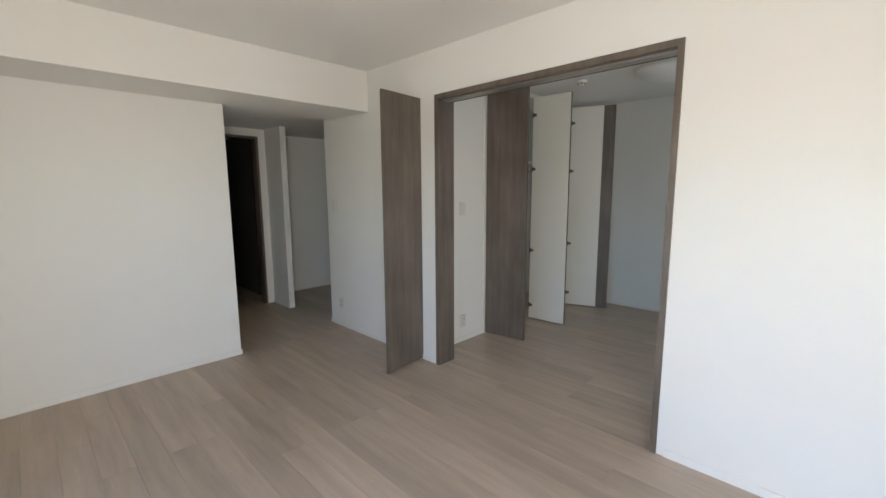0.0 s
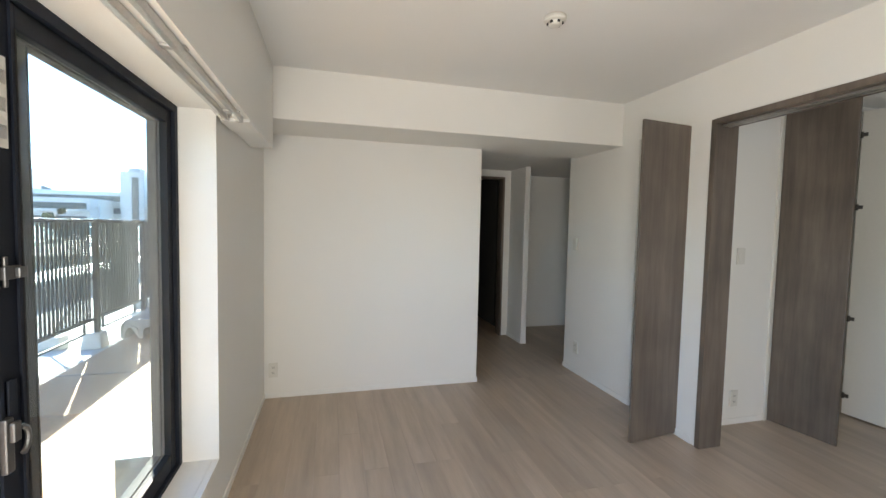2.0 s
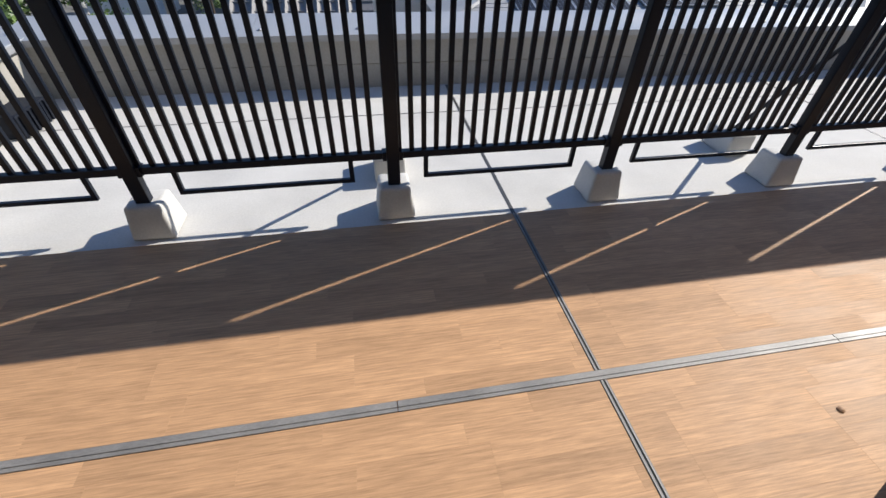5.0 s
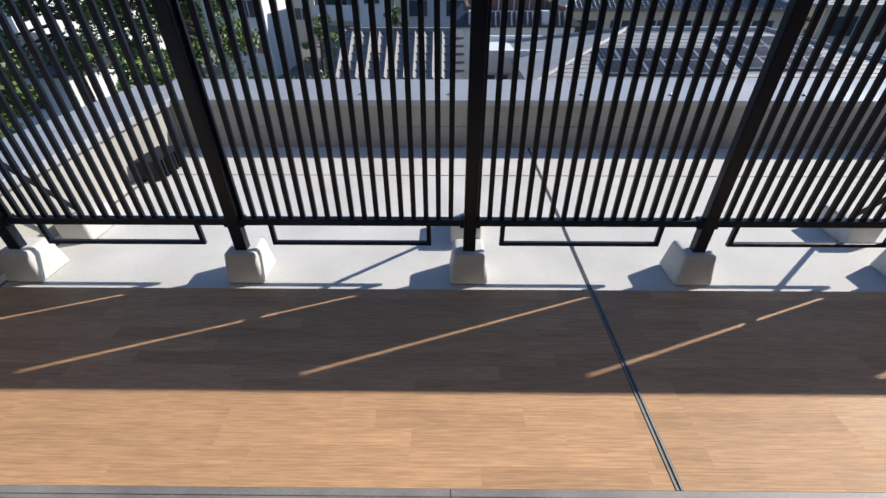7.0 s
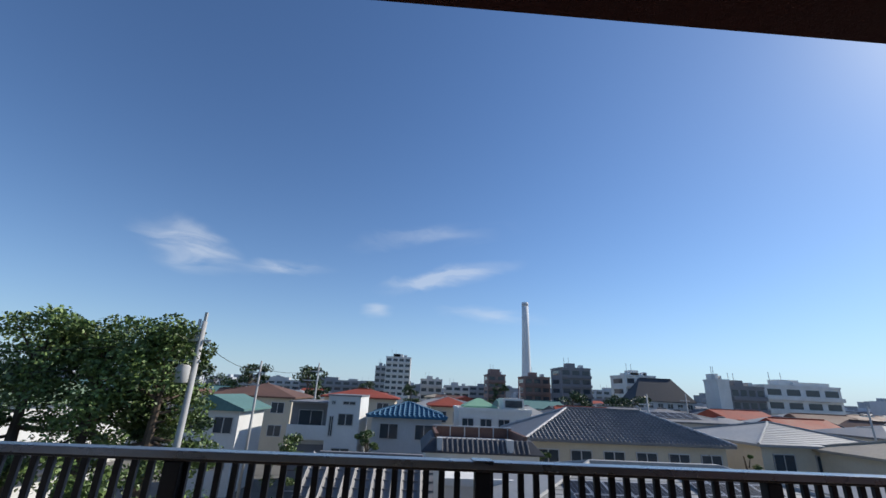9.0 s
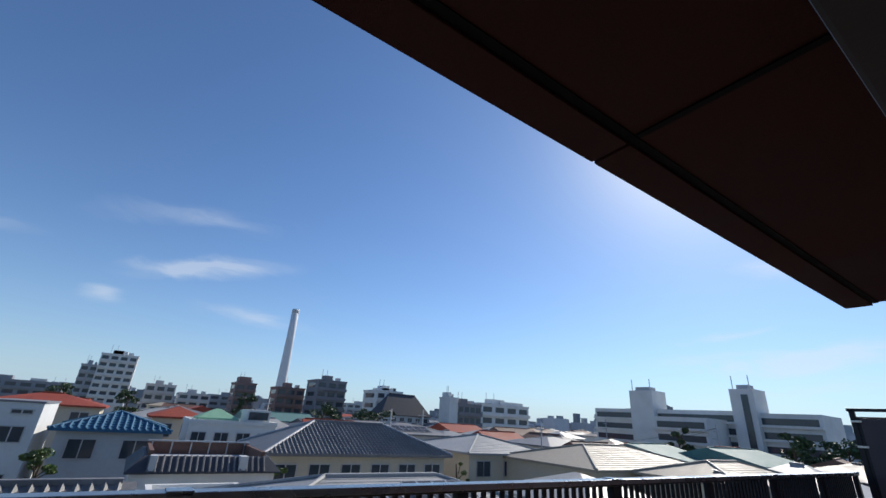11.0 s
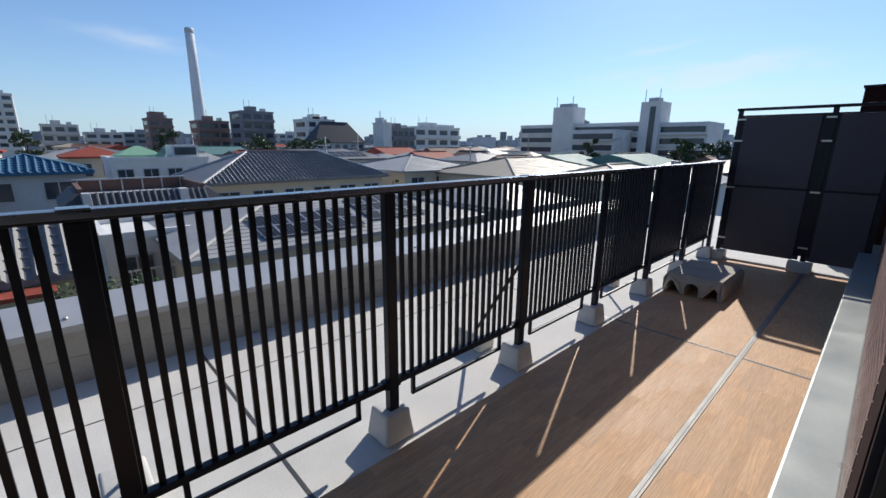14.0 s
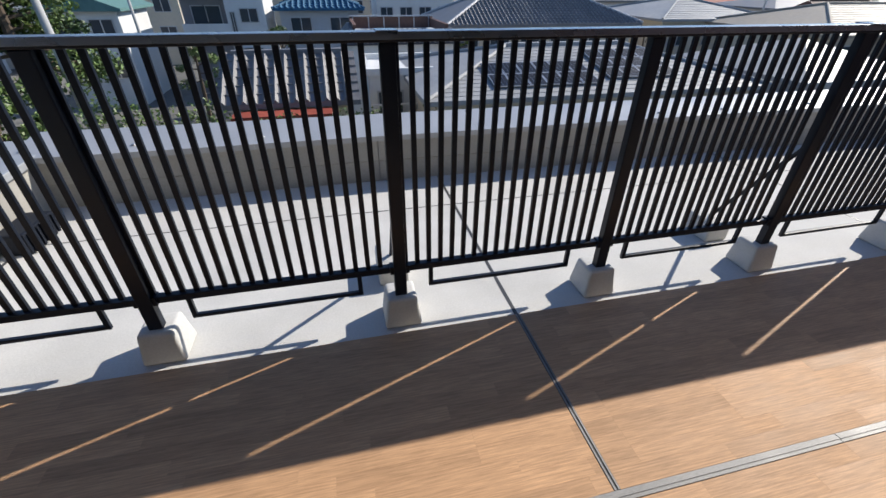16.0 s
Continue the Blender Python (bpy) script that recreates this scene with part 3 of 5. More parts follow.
part("body", boxes((-3.42, -3.22, 1.35, 1.75, DZ - .01, .06), bevel=.02), BLACKALU, dr)
part("grille", boxes(*[(-3.215, -3.20, 1.38 + .05 * i, 1.40 + .05 * i, DZ, .05) for i in range(7)]), BLACKALU, dr)

# ---- railing ----
PITCH, P0 = 1.278, -0.688
rail = thing("railing", "black metal terrace railing with close vertical bars", "railing", at=(0, .1, DZ))
posts = [P0 + PITCH * k for k in range(-5, 7)]
x_end = posts[-1] + .045
part("handrail", boxes((posts[0], x_end, .055, .125, 1.400, 1.430), bevel=.006), RAILBLACK, rail)
part("handrail_cap", boxes((posts[0], x_end, .050, .130, 1.4302, 1.441), bevel=.004), RAILTOP, rail, "smooth grey-black top cap")
part("handrail_lip", boxes((posts[0], x_end, .046, .0495, 1.412, 1.440), bevel=.001), RAILTOP, rail)
part("bottom_rail", boxes((posts[0], x_end, .078, .122, .235, .272), bevel=.004), RAILBLACK, rail)
post_me = mesh(boxes((-.034, .034, .060, .110, -.02, 1.3995), bevel=.005), RAILBLACK)
bar_me = mesh(boxes((-.013, .013, .098, .117, .268, 1.403), bevel=.002), RAILBLACK)
loop_me = mesh(boxes((.17, .195, .098, .12, .11, .238), (1.04, 1.065, .098, .12, .11, .238), (.17, 1.065, .098, .12, .095, .118), bevel=.003), RAILBLACK)
sleeve_me = mesh(boxes((-.045, .045, .046, .134, 1.427, 1.446), bevel=.004), RAILTOP)
bkt_me = mesh(boxes((-.055, .055, .068, .126, .228, .279), bevel=.004), RAILBLACK)
bm = bmesh.new()
vs = box(bm, -.11, .11, 0, .22, DZ - .012, .085)
for v in vs[4:]:
    v.co.x *= .78
    v.co.y = .11 + (v.co.y - .11) * .80
bmesh.ops.bevel(bm, geom=bm.edges[:], offset=.022, segments=3, affect="EDGES", profile=.6)
block_me = mesh(bm, CONCRETE, True)
for x in posts:
    for nm, me in (("post", post_me), ("rail_bracket", bkt_me)):
        ob = part(nm, me, None, rail)
        ob.location.x = x
    b = tagged(new("footing_block", block_me), "rounded pale concrete footing block under a railing post", "block", "railing footings")
    b.location = (x, 0, 0)
for x in posts[1::2]:
    ob = part("cap_sleeve", sleeve_me, None, rail)
    ob.location.x = x
for x in posts[:-1]:
    ob = part("kick_loop", loop_me, None, rail, "hanging U-shaped kick bar")
    ob.location.x = x
    for k in range(18):
        ob = part("bar", bar_me, None, rail)
        ob.location.x = x + .038 + .0668 * k
back_me = mesh(boxes((-.10, .10, 0, .28, DZ - .012, .05), bevel=.02), CONCRETE, True)
for x in posts[1::2]:
    b = tagged(new("brace_block", back_me), "pale concrete block behind the railing bracing it", "block", "railing braces")
    b.location = (x, .42, 0)
    bm = bmesh.new()
    tube(bm, (x, .55, .05), (x, .115, .75), .014)
    part("brace", bm, RAILBLACK, rail, "slanting brace rod")

# ---- soffit and outer walls ----
so = thing("soffit", "dark brown painted slab overhang above the terrace", "soffit", kind="structure", at=(0, -1.4, 2.75))
part("slab", boxes((-8, .36, YO, -1.0, 2.765, 3.1), (.38, 3.5, YO, -1.0, 2.765, 3.1), (.36, .38, YO, -1.01, 2.78, 3.1), bevel=.006), SOFFIT, so)
part("edge_strip", boxes((-8, .362, -1.16, -1.0, 2.745, 2.764), (.378, 3.5, -1.16, -1.0, 2.745, 2.764), bevel=.004), SOFFIT, so)
part("drip_groove", boxes((-8, 3.49, -1.195, -1.163, 2.758, 2.764)), SOFFITDARK, so)
part("panel_joint", boxes((.357, .383, YO, -1.2, 2.757, 2.764)), SOFFITDARK, so)
setting("wall_cladding", boxes((-8, 1.04, YO - .008, YO + .004, WZ1 + .002, 2.764), (WX1 + .002, 1.04, YO - .008, YO + .004, .30, WZ1 + .002)), SOFFIT, "dark brown cladding above and beside the window", "wall")
setting("wall_outer_above", boxes((-8, 9, YO - .25, YO - .002, 2.74, 6.0)), MORTAR, "upper outer wall of the building", "wall")
setting("wall_outer_far", boxes((XE + .12, 9, -2.13, YO - .012, DZ - .4, 2.74), (-8, XW - .15, -2.13, YO - .012, DZ - .4, 2.74)), MORTAR, "outer wall behind the brick tiles", "wall")
setting("building_body", boxes((-8, 9, -9, -8, -7, 6), (-8, -7.9, -8, -2.2, -7, 6), (8.9, 9, -8, -2.2, -7, 6), (-8, 9, -8, -2.2, 5.9, 6)), MORTAR, "body of the apartment building", "building")

# terrace partition
sc = thing("partition_screen", "dark framed terrace partition screen with board panels", "screen", at=(7.1, -.9, DZ))
for y in (-.03, -1.10, -1.74):
    part("upright", boxes((7.08, 7.13, y - .03, y + .03, -.02, 2.21), bevel=.004), RAILBLACK, sc)
part("top_bar", boxes((7.08, 7.13, -1.71, .02, 2.185, 2.225), bevel=.004), RAILBLACK, sc)
for y0, y1 in ((-.98, -.10), (-1.70, -1.17)):
    for z0, z1 in ((.06, 1.06), (1.09, 2.10)):
        part("board", boxes((7.06, 7.075, y0, y1, z0, z1), bevel=.002), SCREEN, sc)
    part("backing", boxes((7.10, 7.11, y0 - .06, y1 + .06, .06, 2.12)), SCREEN, sc)
part("backing_strip", boxes((7.09, 7.10, -1.70, -.06, .12, 2.12)), RAILBLACK, sc)
for y in (-.06, -1.075):
    for z in (.25, 1.05, 1.75, 2.06):
        part("clip", boxes((7.048, 7.06, y - .055, y + .055, z - .012, z + .012), bevel=.002), STEEL, sc, "bright metal panel clip")
for y in (-.03, -1.10):
    b = tagged(new("screen_footing", back_me), "pale concrete block under the partition upright", "block", "screen footings")
    b.location = (7.06, y - .12, 0)
setting("terrace_kerb", boxes((7.04, 7.3, -1.64, -.05, DZ - .01, DZ + .03), bevel=.005), CONCRETE, "pale kerb under the partition screen", "kerb")
nb = thing("neighbour_block", "dark stepped wall beyond the terrace partition", "building", at=(8.5, -1.6, DZ))
part("wall", boxes((8, 8.8, -1.64, -1.28, DZ - .2, 2.50), (8, 8.9, -1.87, -1.64, DZ - .2, 2.66)), SOFFIT, nb)
part("coping", boxes((7.98, 8.85, -1.645, -1.26, 2.502, 2.53), (7.98, 8.95, -1.875, -1.65, 2.662, 2.70), bevel=.004), BLACKALU, nb)

# concrete step block
st = thing("step_block", "hollow concrete step block with three arched openings", "step", at=(5.2, -.35, DZ))
bm = bmesh.new()
outl = [(0, 0), (.035, 0)]
for k in range(3):
    c0 = .045 + .2 * k
    outl += [(c0 + .005, 0), (c0 + .005, .10), (c0 + .03, .135), (c0 + .08, .15), (c0 + .13, .135), (c0 + .155, .10), (c0 + .155, 0)]
outl += [(.65, 0), (.65, .17), (.62, .23), (.03, .23), (0, .17)]
sides = []
for x in (4.72, 5.70):
    sides.append([bm.verts.new((x + (.06 if z > .2 and x < 5 else -.06 if z > .2 else 0), -.68 + y, DZ + .004 + z)) for y, z in outl])
n = len(outl)
for i in range(n):
    bm.faces.new((sides[0][i], sides[0][(i + 1) % n], sides[1][(i + 1) % n], sides[1][i]))
for sd in sides:
    bm.faces.new(sd)
bmesh.ops.triangulate(bm, faces=[f for f in bm.faces if len(f.verts) > 4])
part("block", bm, STEPCON, st)

# ---- the town ----
GZ = -7.0
ASPHALT = mat("asphalt", (0.055, 0.055, 0.057), 0.9, grain=3, vary=0.15, stain=.05, stain_vary=.3, bump=0)
GROUND = mat("town_ground", (0.16, 0.155, 0.14), 0.95, grain=.6, vary=0.2, stain=.03, stain_vary=.3, bump=0)
TILEGREY = mat("grey_roof_tile", (0.17, 0.165, 0.165), 0.5, grain=5, vary=0.2, stain=.8, stain_vary=.2, bump=0, spec=0.45)
TILEBLACK = mat("dark_roof_tile", (0.055, 0.058, 0.068), 0.6, grain=5, vary=0.2, stain=.8, stain_vary=.15, bump=0, spec=0.35)
TILEBLUE = mat("blue_roof_tile", (0.035, 0.12, 0.21), 0.72, grain=5, vary=0.1, bump=0, spec=0.3)
ROOFTEAL = mat("teal_sheet_roof", (0.11, 0.21, 0.20), 0.7, grain=3, vary=0.15, bump=0, spec=0.2)
ROOFRED = mat("red_sheet_roof", (0.30, 0.07, 0.045), 0.7, grain=3, vary=0.2, stain=.5, stain_vary=.2, bump=0, spec=0.2)
ROOFTAN = mat("tan_slate_roof", (0.33, 0.285, 0.225), 0.6, grain=4, vary=0.12, bump=0, spec=0.3)
ROOFGREY = mat("pale_grey_slate_roof", (0.31, 0.31, 0.305), 0.55, grain=4, vary=0.15, stain=.6, stain_vary=.15, bump=0, spec=0.5)
ROOFBROWN = mat("brown_roof", (0.15, 0.085, 0.065), 0.7, grain=4, vary=0.18, stain=.5, stain_vary=.2, bump=0, spec=0.25)
ROOFGREEN = mat("green_sheet_roof", (0.20, 0.27, 0.17), 0.75, grain=3, vary=0.12, bump=0, spec=0.2)
WALLWHITE = mat("white_house_wall", (0.66, 0.66, 0.64), 0.8, grain=4, vary=0.05, stain=.4, stain_vary=.1, bump=0)
WALLBEIGE = mat("beige_house_wall", (0.56, 0.50, 0.39), 0.8, grain=4, vary=0.06, stain=.4, stain_vary=.1, bump=0)
WALLGREY = mat("grey_house_wall", (0.45, 0.46, 0.47), 0.8, grain=4, vary=0.06, stain=.4, stain_vary=.1, bump=0)
WALLBROWN = mat("brown_brick_block_wall", (0.25, 0.17, 0.15), 0.8, grain=4, vary=0.08, stain=.2, stain_vary=.1, bump=0)
WALLDARK = mat("dark_block_wall", (0.20, 0.20, 0.215), 0.7, grain=4, vary=0.08, stain=.2, stain_vary=.1, bump=0)
GLASSDARK = mat("distant_window_glass", (0.04, 0.055, 0.07), 0.12, 0.0, vary=0.05, bump=0)
PVBLUE = mat("solar_cell", (0.010, 0.011, 0.017), 0.45, 0.0, grain=1, vary=0.1, bump=0, spec=0.2)
PVLINE = mat("solar_frame", (0.45, 0.46, 0.48), 0.35, 0.6, vary=0.05, bump=0)
STACK = mat("chimney_concrete", (0.62, 0.64, 0.66), 0.8, grain=.5, vary=0.05, stain=.05, stain_vary=.08, bump=0)
POLECON = mat("pole_concrete", (0.42, 0.42, 0.41), 0.8, grain=20, vary=0.1, bump=0)
BARK = mat("bark", (0.10, 0.075, 0.055), 0.95, grain=14, vary=0.3, stretch=(3, 3, .5), bump=0.4)
LEAF = mat("leaf_green", (0.11, 0.165, 0.045), 0.5, grain=.9, vary=0.3, stain=.4, stain_vary=.4, bump=0, island=0.45)
LEAFDARK = mat("leaf_dark_green", (0.04, 0.075, 0.025), 0.55, grain=.9, vary=0.3, stain=.3, stain_vary=.35, bump=0, island=0.45)
HIPCAP = mat("pale_ridge_tile", (0.42, 0.42, 0.43), 0.55, grain=6, vary=0.2, bump=0)
FARWALL = mat("far_town_wall", (0.33, 0.35, 0.38), 0.85, grain=.2, vary=0.1, bump=0, island=0.55)
FENCEGREEN = mat("green_net_fence", (0.22, 0.42, 0.28), 0.7, vary=0.1, bump=0)

setting("ground", boxes((-1500, 1500, -300, 3000, GZ - 1, GZ)), GROUND, "built-up town ground reaching the horizon", "ground")
setting("road", boxes((-9.5, -5.8, 12, 120, GZ, GZ + .02), (-120, 120, 8, 12, GZ, GZ + .02)), ASPHALT, "narrow grey asphalt street", "road")


def hip(x0, x1, y0, y1, z0, z1, ridge=None, over=.5, gable=False, thick=.18):
    """A pitched roof shell with eaves; the ridge runs along the longer side."""
    bm = bmesh.new()
    x0, x1, y0, y1 = x0 - over, x1 + over, y0 - over, y1 + over
    run = 0 if gable else min(x1 - x0, y1 - y0) / 2
    if x1 - x0 >= y1 - y0:
        r = [(x0 + run, (y0 + y1) / 2, z1), (x1 - run, (y0 + y1) / 2, z1)]
        along = True
    else:
        r = [((x0 + x1) / 2, y0 + run, z1), ((x0 + x1) / 2, y1 - run, z1)]
        along = False
    e = [(x0, y0, z0), (x1, y0, z0), (x1, y1, z0), (x0, y1, z0)]
    low = [bm.verts.new((x, y, z - thick)) for x, y, z in e]
    up = [bm.verts.new(p) for p in e]
    rv = [bm.verts.new(p) for p in r]
    for i in range(4):
        bm.faces.new((low[i], low[(i + 1) % 4], up[(i + 1) % 4], up[i]))
    bm.faces.new(low[::-1])
    if along:
        fs = ((0, 1, 1, 0), (1, 2, 1, None), (2, 3, 0, 1), (3, 0, 0, None))
    else:
        fs = ((0, 1, 0, None), (1, 2, 1, 0), (2, 3, 1, None), (3, 0, 0, 1))
    for a, b, c, d in fs:
        vv = [up[a], up[b], rv[c]] + ([rv[d]] if d is not None else [])
        bm.faces.new(vv)
    return bm


def ribs(x0, x1, y0, y1, z0, z1, step, w, over=.5, slate=False, gable=False):
    """Raised tile rolls on the two long slopes of a hip roof whose ridge runs along x."""
    bm = bmesh.new()
    x0, x1, y0, y1 = x0 - over, x1 + over, y0 - over, y1 + over
    half = (y1 - y0) / 2
    n = 0 if slate else int((x1 - x0) / step)
    w = w * .3 if slate else w
    for i in range(n):
        x = x0 + (i + .5) * step
        k = 1 if gable else min(1, (x - x0) / half, (x1 - x) / half)
        for sgn, ye in ((1, y0), (-1, y1)):
            a = Vector((x, ye, z0 + .02))
            b = Vector((x, ye + sgn * half * k, z0 + (z1 - z0) * k + .02))
            vs = [bm.verts.new(p) for p in (a + Vector((-w, 0, 0)), a + Vector((0, 0, w)), a + Vector((w, 0, 0)), b + Vector((w, 0, 0)), b + Vector((0, 0, w)), b + Vector((-w, 0, 0)))]
            bm.faces.new((vs[0], vs[1], vs[4], vs[5]))
            bm.faces.new((vs[1], vs[2], vs[3], vs[4]))
            bm.faces.new((vs[0], vs[2], vs[1]))
    for sgn, ye in ((1, y0), (-1, y1)):
        m = int(half / (step * 1.0))
        for j in range(1, m):
            k = j / m
            yy, zz = ye + sgn * half * k, z0 + (z1 - z0) * k
            xa, xb = (x0, x1) if gable else (x0 + half * k, x1 - half * k)
            if xb > xa:
                box(bm, xa, xb, yy - .02, yy + .02, zz - .03, zz + w * .55)
    return bm


def window_part(parent, x0, x1, y, z0, z1, side=-1):
    fr = part("window", boxes((x0, x1, y - .06, y + .04, z0, z0 + .07), (x0, x1, y - .06, y + .04, z1 - .07, z1), (x0, x0 + .07, y - .06, y + .04, z0 + .07, z1 - .07),
              (x1 - .07, x1, y - .06, y + .04, z0 + .07, z1 - .07), ((x0 + x1) / 2 - .035, (x0 + x1) / 2 + .035, y - .06, y + .04, z0 + .07, z1 - .07)), PVLINE, parent)
    part("pane", boxes((x0 + .07, x1 - .07, y - .03, y + .02, z0 + .07, z1 - .07)), GLASSDARK, fr)


def house(label, x0, x1, y0, y1, eave, ridge, wall, roof, kind="hip", tiles=0, windows=2, over=.5, ground=GZ, caps=False):
    o = thing("house", label, "house", at=((x0 + x1) / 2, (y0 + y1) / 2, ground))
    part("wall", boxes((x0, x1, y0, y1, ground, eave - .05 if kind != "flat" else eave)), wall, o)
    if kind == "flat":
        part("roof", boxes((x0 - .1, x1 + .1, y0 - .1, y0 + .15, eave, ridge), (x0 - .1, x1 + .1, y1 - .15, y1 + .1, eave, ridge), (x0 - .1, x0 + .15, y0 + .15, y1 - .15, eave, ridge),
             (x1 - .15, x1 + .1, y0 + .15, y1 - .15, eave, ridge), (x0 + .15, x1 - .15, y0 + .15, y1 - .15, eave - .05, eave + .04)), roof, o)
    else:
        r = part("roof", hip(x0, x1, y0, y1, eave, ridge, gable=kind == "gable", over=over), roof, o)
        if kind == "hip" and caps:
            rx, ry = min(x1 - x0, y1 - y0) / 2, (y0 + y1) / 2
            for sx, ex in ((x0 - over, min(x0 + rx, (x0 + x1) / 2)), (x1 + over, max(x1 - rx, (x0 + x1) / 2))):
                for sy, ey in ((y0 - over, min(ry, y0 + rx)), (y1 + over, max(ry, y1 - rx))):
                    bm = bmesh.new()
                    tube(bm, (sx, sy, eave + .03), (ex, ey, ridge + .03), .10, n=6)
                    part("hip_cap", bm, HIPCAP if roof is TILEGREY else roof, r)
        if tiles:
            part("roof_tiles", ribs(x0, x1, y0, y1, eave, ridge, tiles, tiles * .27, over, roof in (ROOFGREY, ROOFTAN), kind == "gable"), roof, r)
        xr0, xr1 = (x0, x1) if kind == "gable" else (x0 + (y1 - y0) / 2, x1 - (y1 - y0) / 2)
        if x1 - x0 >= y1 - y0 and xr1 > xr0:
            part("ridge_cap", boxes((xr0, xr1, (y0 + y1) / 2 - .14, (y0 + y1) / 2 + .14, ridge - .08, ridge + .12), bevel=.04), roof, r)
    for z in (eave - 2.0, eave - 4.7):
        for k in range(windows):
            c = x0 + (x1 - x0) * (k + .5) / windows
            ww = min(.85, (x1 - x0) / windows * .33)
            if z > ground:
                window_part(o, c - ww, c + ww, y0 - .01, z, z + 1.35)
    return o


def block(label, x0, x1, y0, y1, top, wall, floors, bands, name="apartment_building", stairs=(), bare=False):
    """A block with window bands or balconies on its near side and flank."""
    o = thing(name, label, "building", at=((x0 + x1) / 2, (y0 + y1) / 2, GZ))
    part("wall", boxes((x0, x1, y0, y1, GZ, top)), wall, o)
    part("roof_edge", boxes((x0 - .15, x1 + .15, y0 - .15, y1 + .15, top, top + .5)), wall, o)
    h = (top - GZ) / floors
    n = max(2, int((x1 - x0) / bands))
    for fl_ in range(floors):
        z = GZ + fl_ * h
        if bare or z + h < -1.5:
            continue
        if n <= 14:
            for k in range(n):
                c0, c1 = x0 + (x1 - x0) * (k + .15) / n, x0 + (x1 - x0) * (k + .85) / n
                part("window", boxes((c0, c1, y0 - .05, y0 + .1, z + h * .35, z + h * .82)), GLASSDARK, o)
        part("balcony", boxes((x0 - .02, x1 + .02, y0 - .9, y0, z + h * .0, z + h * .28)), wall, o)
        part("flank_window", boxes((x0 - .05, x0 + .1, y0 + (y1 - y0) * .2, y1 - (y1 - y0) * .2, z + h * .35, z + h * .8)), GLASSDARK, o)
    mid, wid = (x0 + x1) / 2, x1 - x0
    part("lift_housing", boxes((mid - wid * .22, mid + wid * .05, y0 + 2, y0 + 6, top + .5, top + 2.1)), wall, o)
    part("water_tank", boxes((mid + wid * .2, mid + wid * .34, y0 + 2, y0 + 4, top + .5, top + 1.6), bevel=.1), PVLINE, o)
    for k in (.14, .3):
        part("aerial", boxes((mid - wid * k, mid - wid * k + .12, y0 + 3, y0 + 3.12, top + 2.1 if k < .2 else top + .5, top + 4.2)), PVLINE, o)
    for sx0, sx1, sy0, sy1, sz in stairs:
        part("roof_room", boxes((sx0, sx1, sy0, sy1, top, sz)), wall, o)
    return o


def solar(parent_label, x0, x1, y0, z0, y1, z1, nx, ny):
    """A sloped solar array of framed panels."""
    o = thing("solar_array", parent_label, "solar panel", at=((x0 + x1) / 2, (y0 + y1) / 2, (z0 + z1) / 2))
    tilt = math.atan2(z1 - z0, y1 - y0)
    ln = math.hypot(z1 - z0, y1 - y0)
    for i in range(nx):
        for j in range(ny):
            pw, ph = (x1 - x0) / nx, ln / ny
            bm = boxes((0, pw - .03, 0, ph - .03, 0, .04))
            fr = part("panel", bm, PVLINE, None)
            fr.parent = o
            fr.matrix_parent_inverse = Matrix.Translation(-o.location)
            fr.matrix_basis = Matrix.Translation((x0 + i * pw, y0 + math.cos(tilt) * j * ph, z0 + math.sin(tilt) * j * ph + .07)) @ Matrix.Rotation(tilt, 4, "X")
            cells = [(.03 + a * (pw - .09) / 4, .03 + (a + 1) * (pw - .09) / 4 - .015, .03 + b * (ph - .09) / 3, .03 + (b + 1) * (ph - .09) / 3 - .015, .041, .046) for a in range(4) for b in range(3)]
            ce = tagged(part("cell_grid", boxes(*cells), PVBLUE, None), kind="stuff")
            ce.parent = fr
    return o


# nearest houses
house("old house with dark ribbed tile roof", -4.75, -.55, 15.0, 19.0, -2.2, -.85, WALLBEIGE, TILEGREY, kind="gable", tiles=.36, windows=2, over=.4)
o = thing("lean_to_roof", "red sheet-metal lean-to roof below the tiles", "roof", at=(-3, 14.3, -3))
part("sheet", boxes((-4.6, -1.0, 13.7, 14.57, -2.54, -2.42)), ROOFRED, o)
part("wall", boxes((-4.5, -1.1, 13.8, 14.55, GZ, -2.55)), WALLBEIGE, o)
house("house with pale slate roof and solar panels", 2.6, 17.0, 14.0, 22.5, -2.15, -.95, WALLBEIGE, ROOFGREY, tiles=.3, windows=5, caps=True)
solar("dark blue solar panels on the slate roof", 5.0, 9.6, 14.2, -1.97, 16.3, -1.44, 6, 2)
solar("dark blue solar panels on the slate roof", 10.2, 13.6, 14.6, -1.87, 17.4, -1.165, 4, 3)
MX0, MX1, MY0, MY1 = -.5, 6.7, 24.6, 31.0
o = thing("house", "white house with a dark tiled mansard skirt and roof terrace", "house", at=(3.5, 28, GZ))
part("wall", boxes((MX0 + .25, MX1 - .25, MY0 + .25, MY1 - .25, GZ, -1.56)), WALLWHITE, o)
bm = bmesh.new()
loops = [[bm.verts.new((x, y, z)) for x, y in ((MX0 + d, MY0 + d), (MX1 - d, MY0 + d), (MX1 - d, MY1 - d), (MX0 + d, MY1 - d))]
         for d, z in ((.25, -1.62), (0, -1.6), (0, -1.52), (.62, -.86), (.78, -.86), (.78, -1.5))]
for la, lb in zip(loops, loops[1:]):
    for i in range(4):
        bm.faces.new((la[i], la[(i + 1) % 4], lb[(i + 1) % 4], lb[i]))
skirt = part("mansard_skirt", bm, TILEBLACK, o)
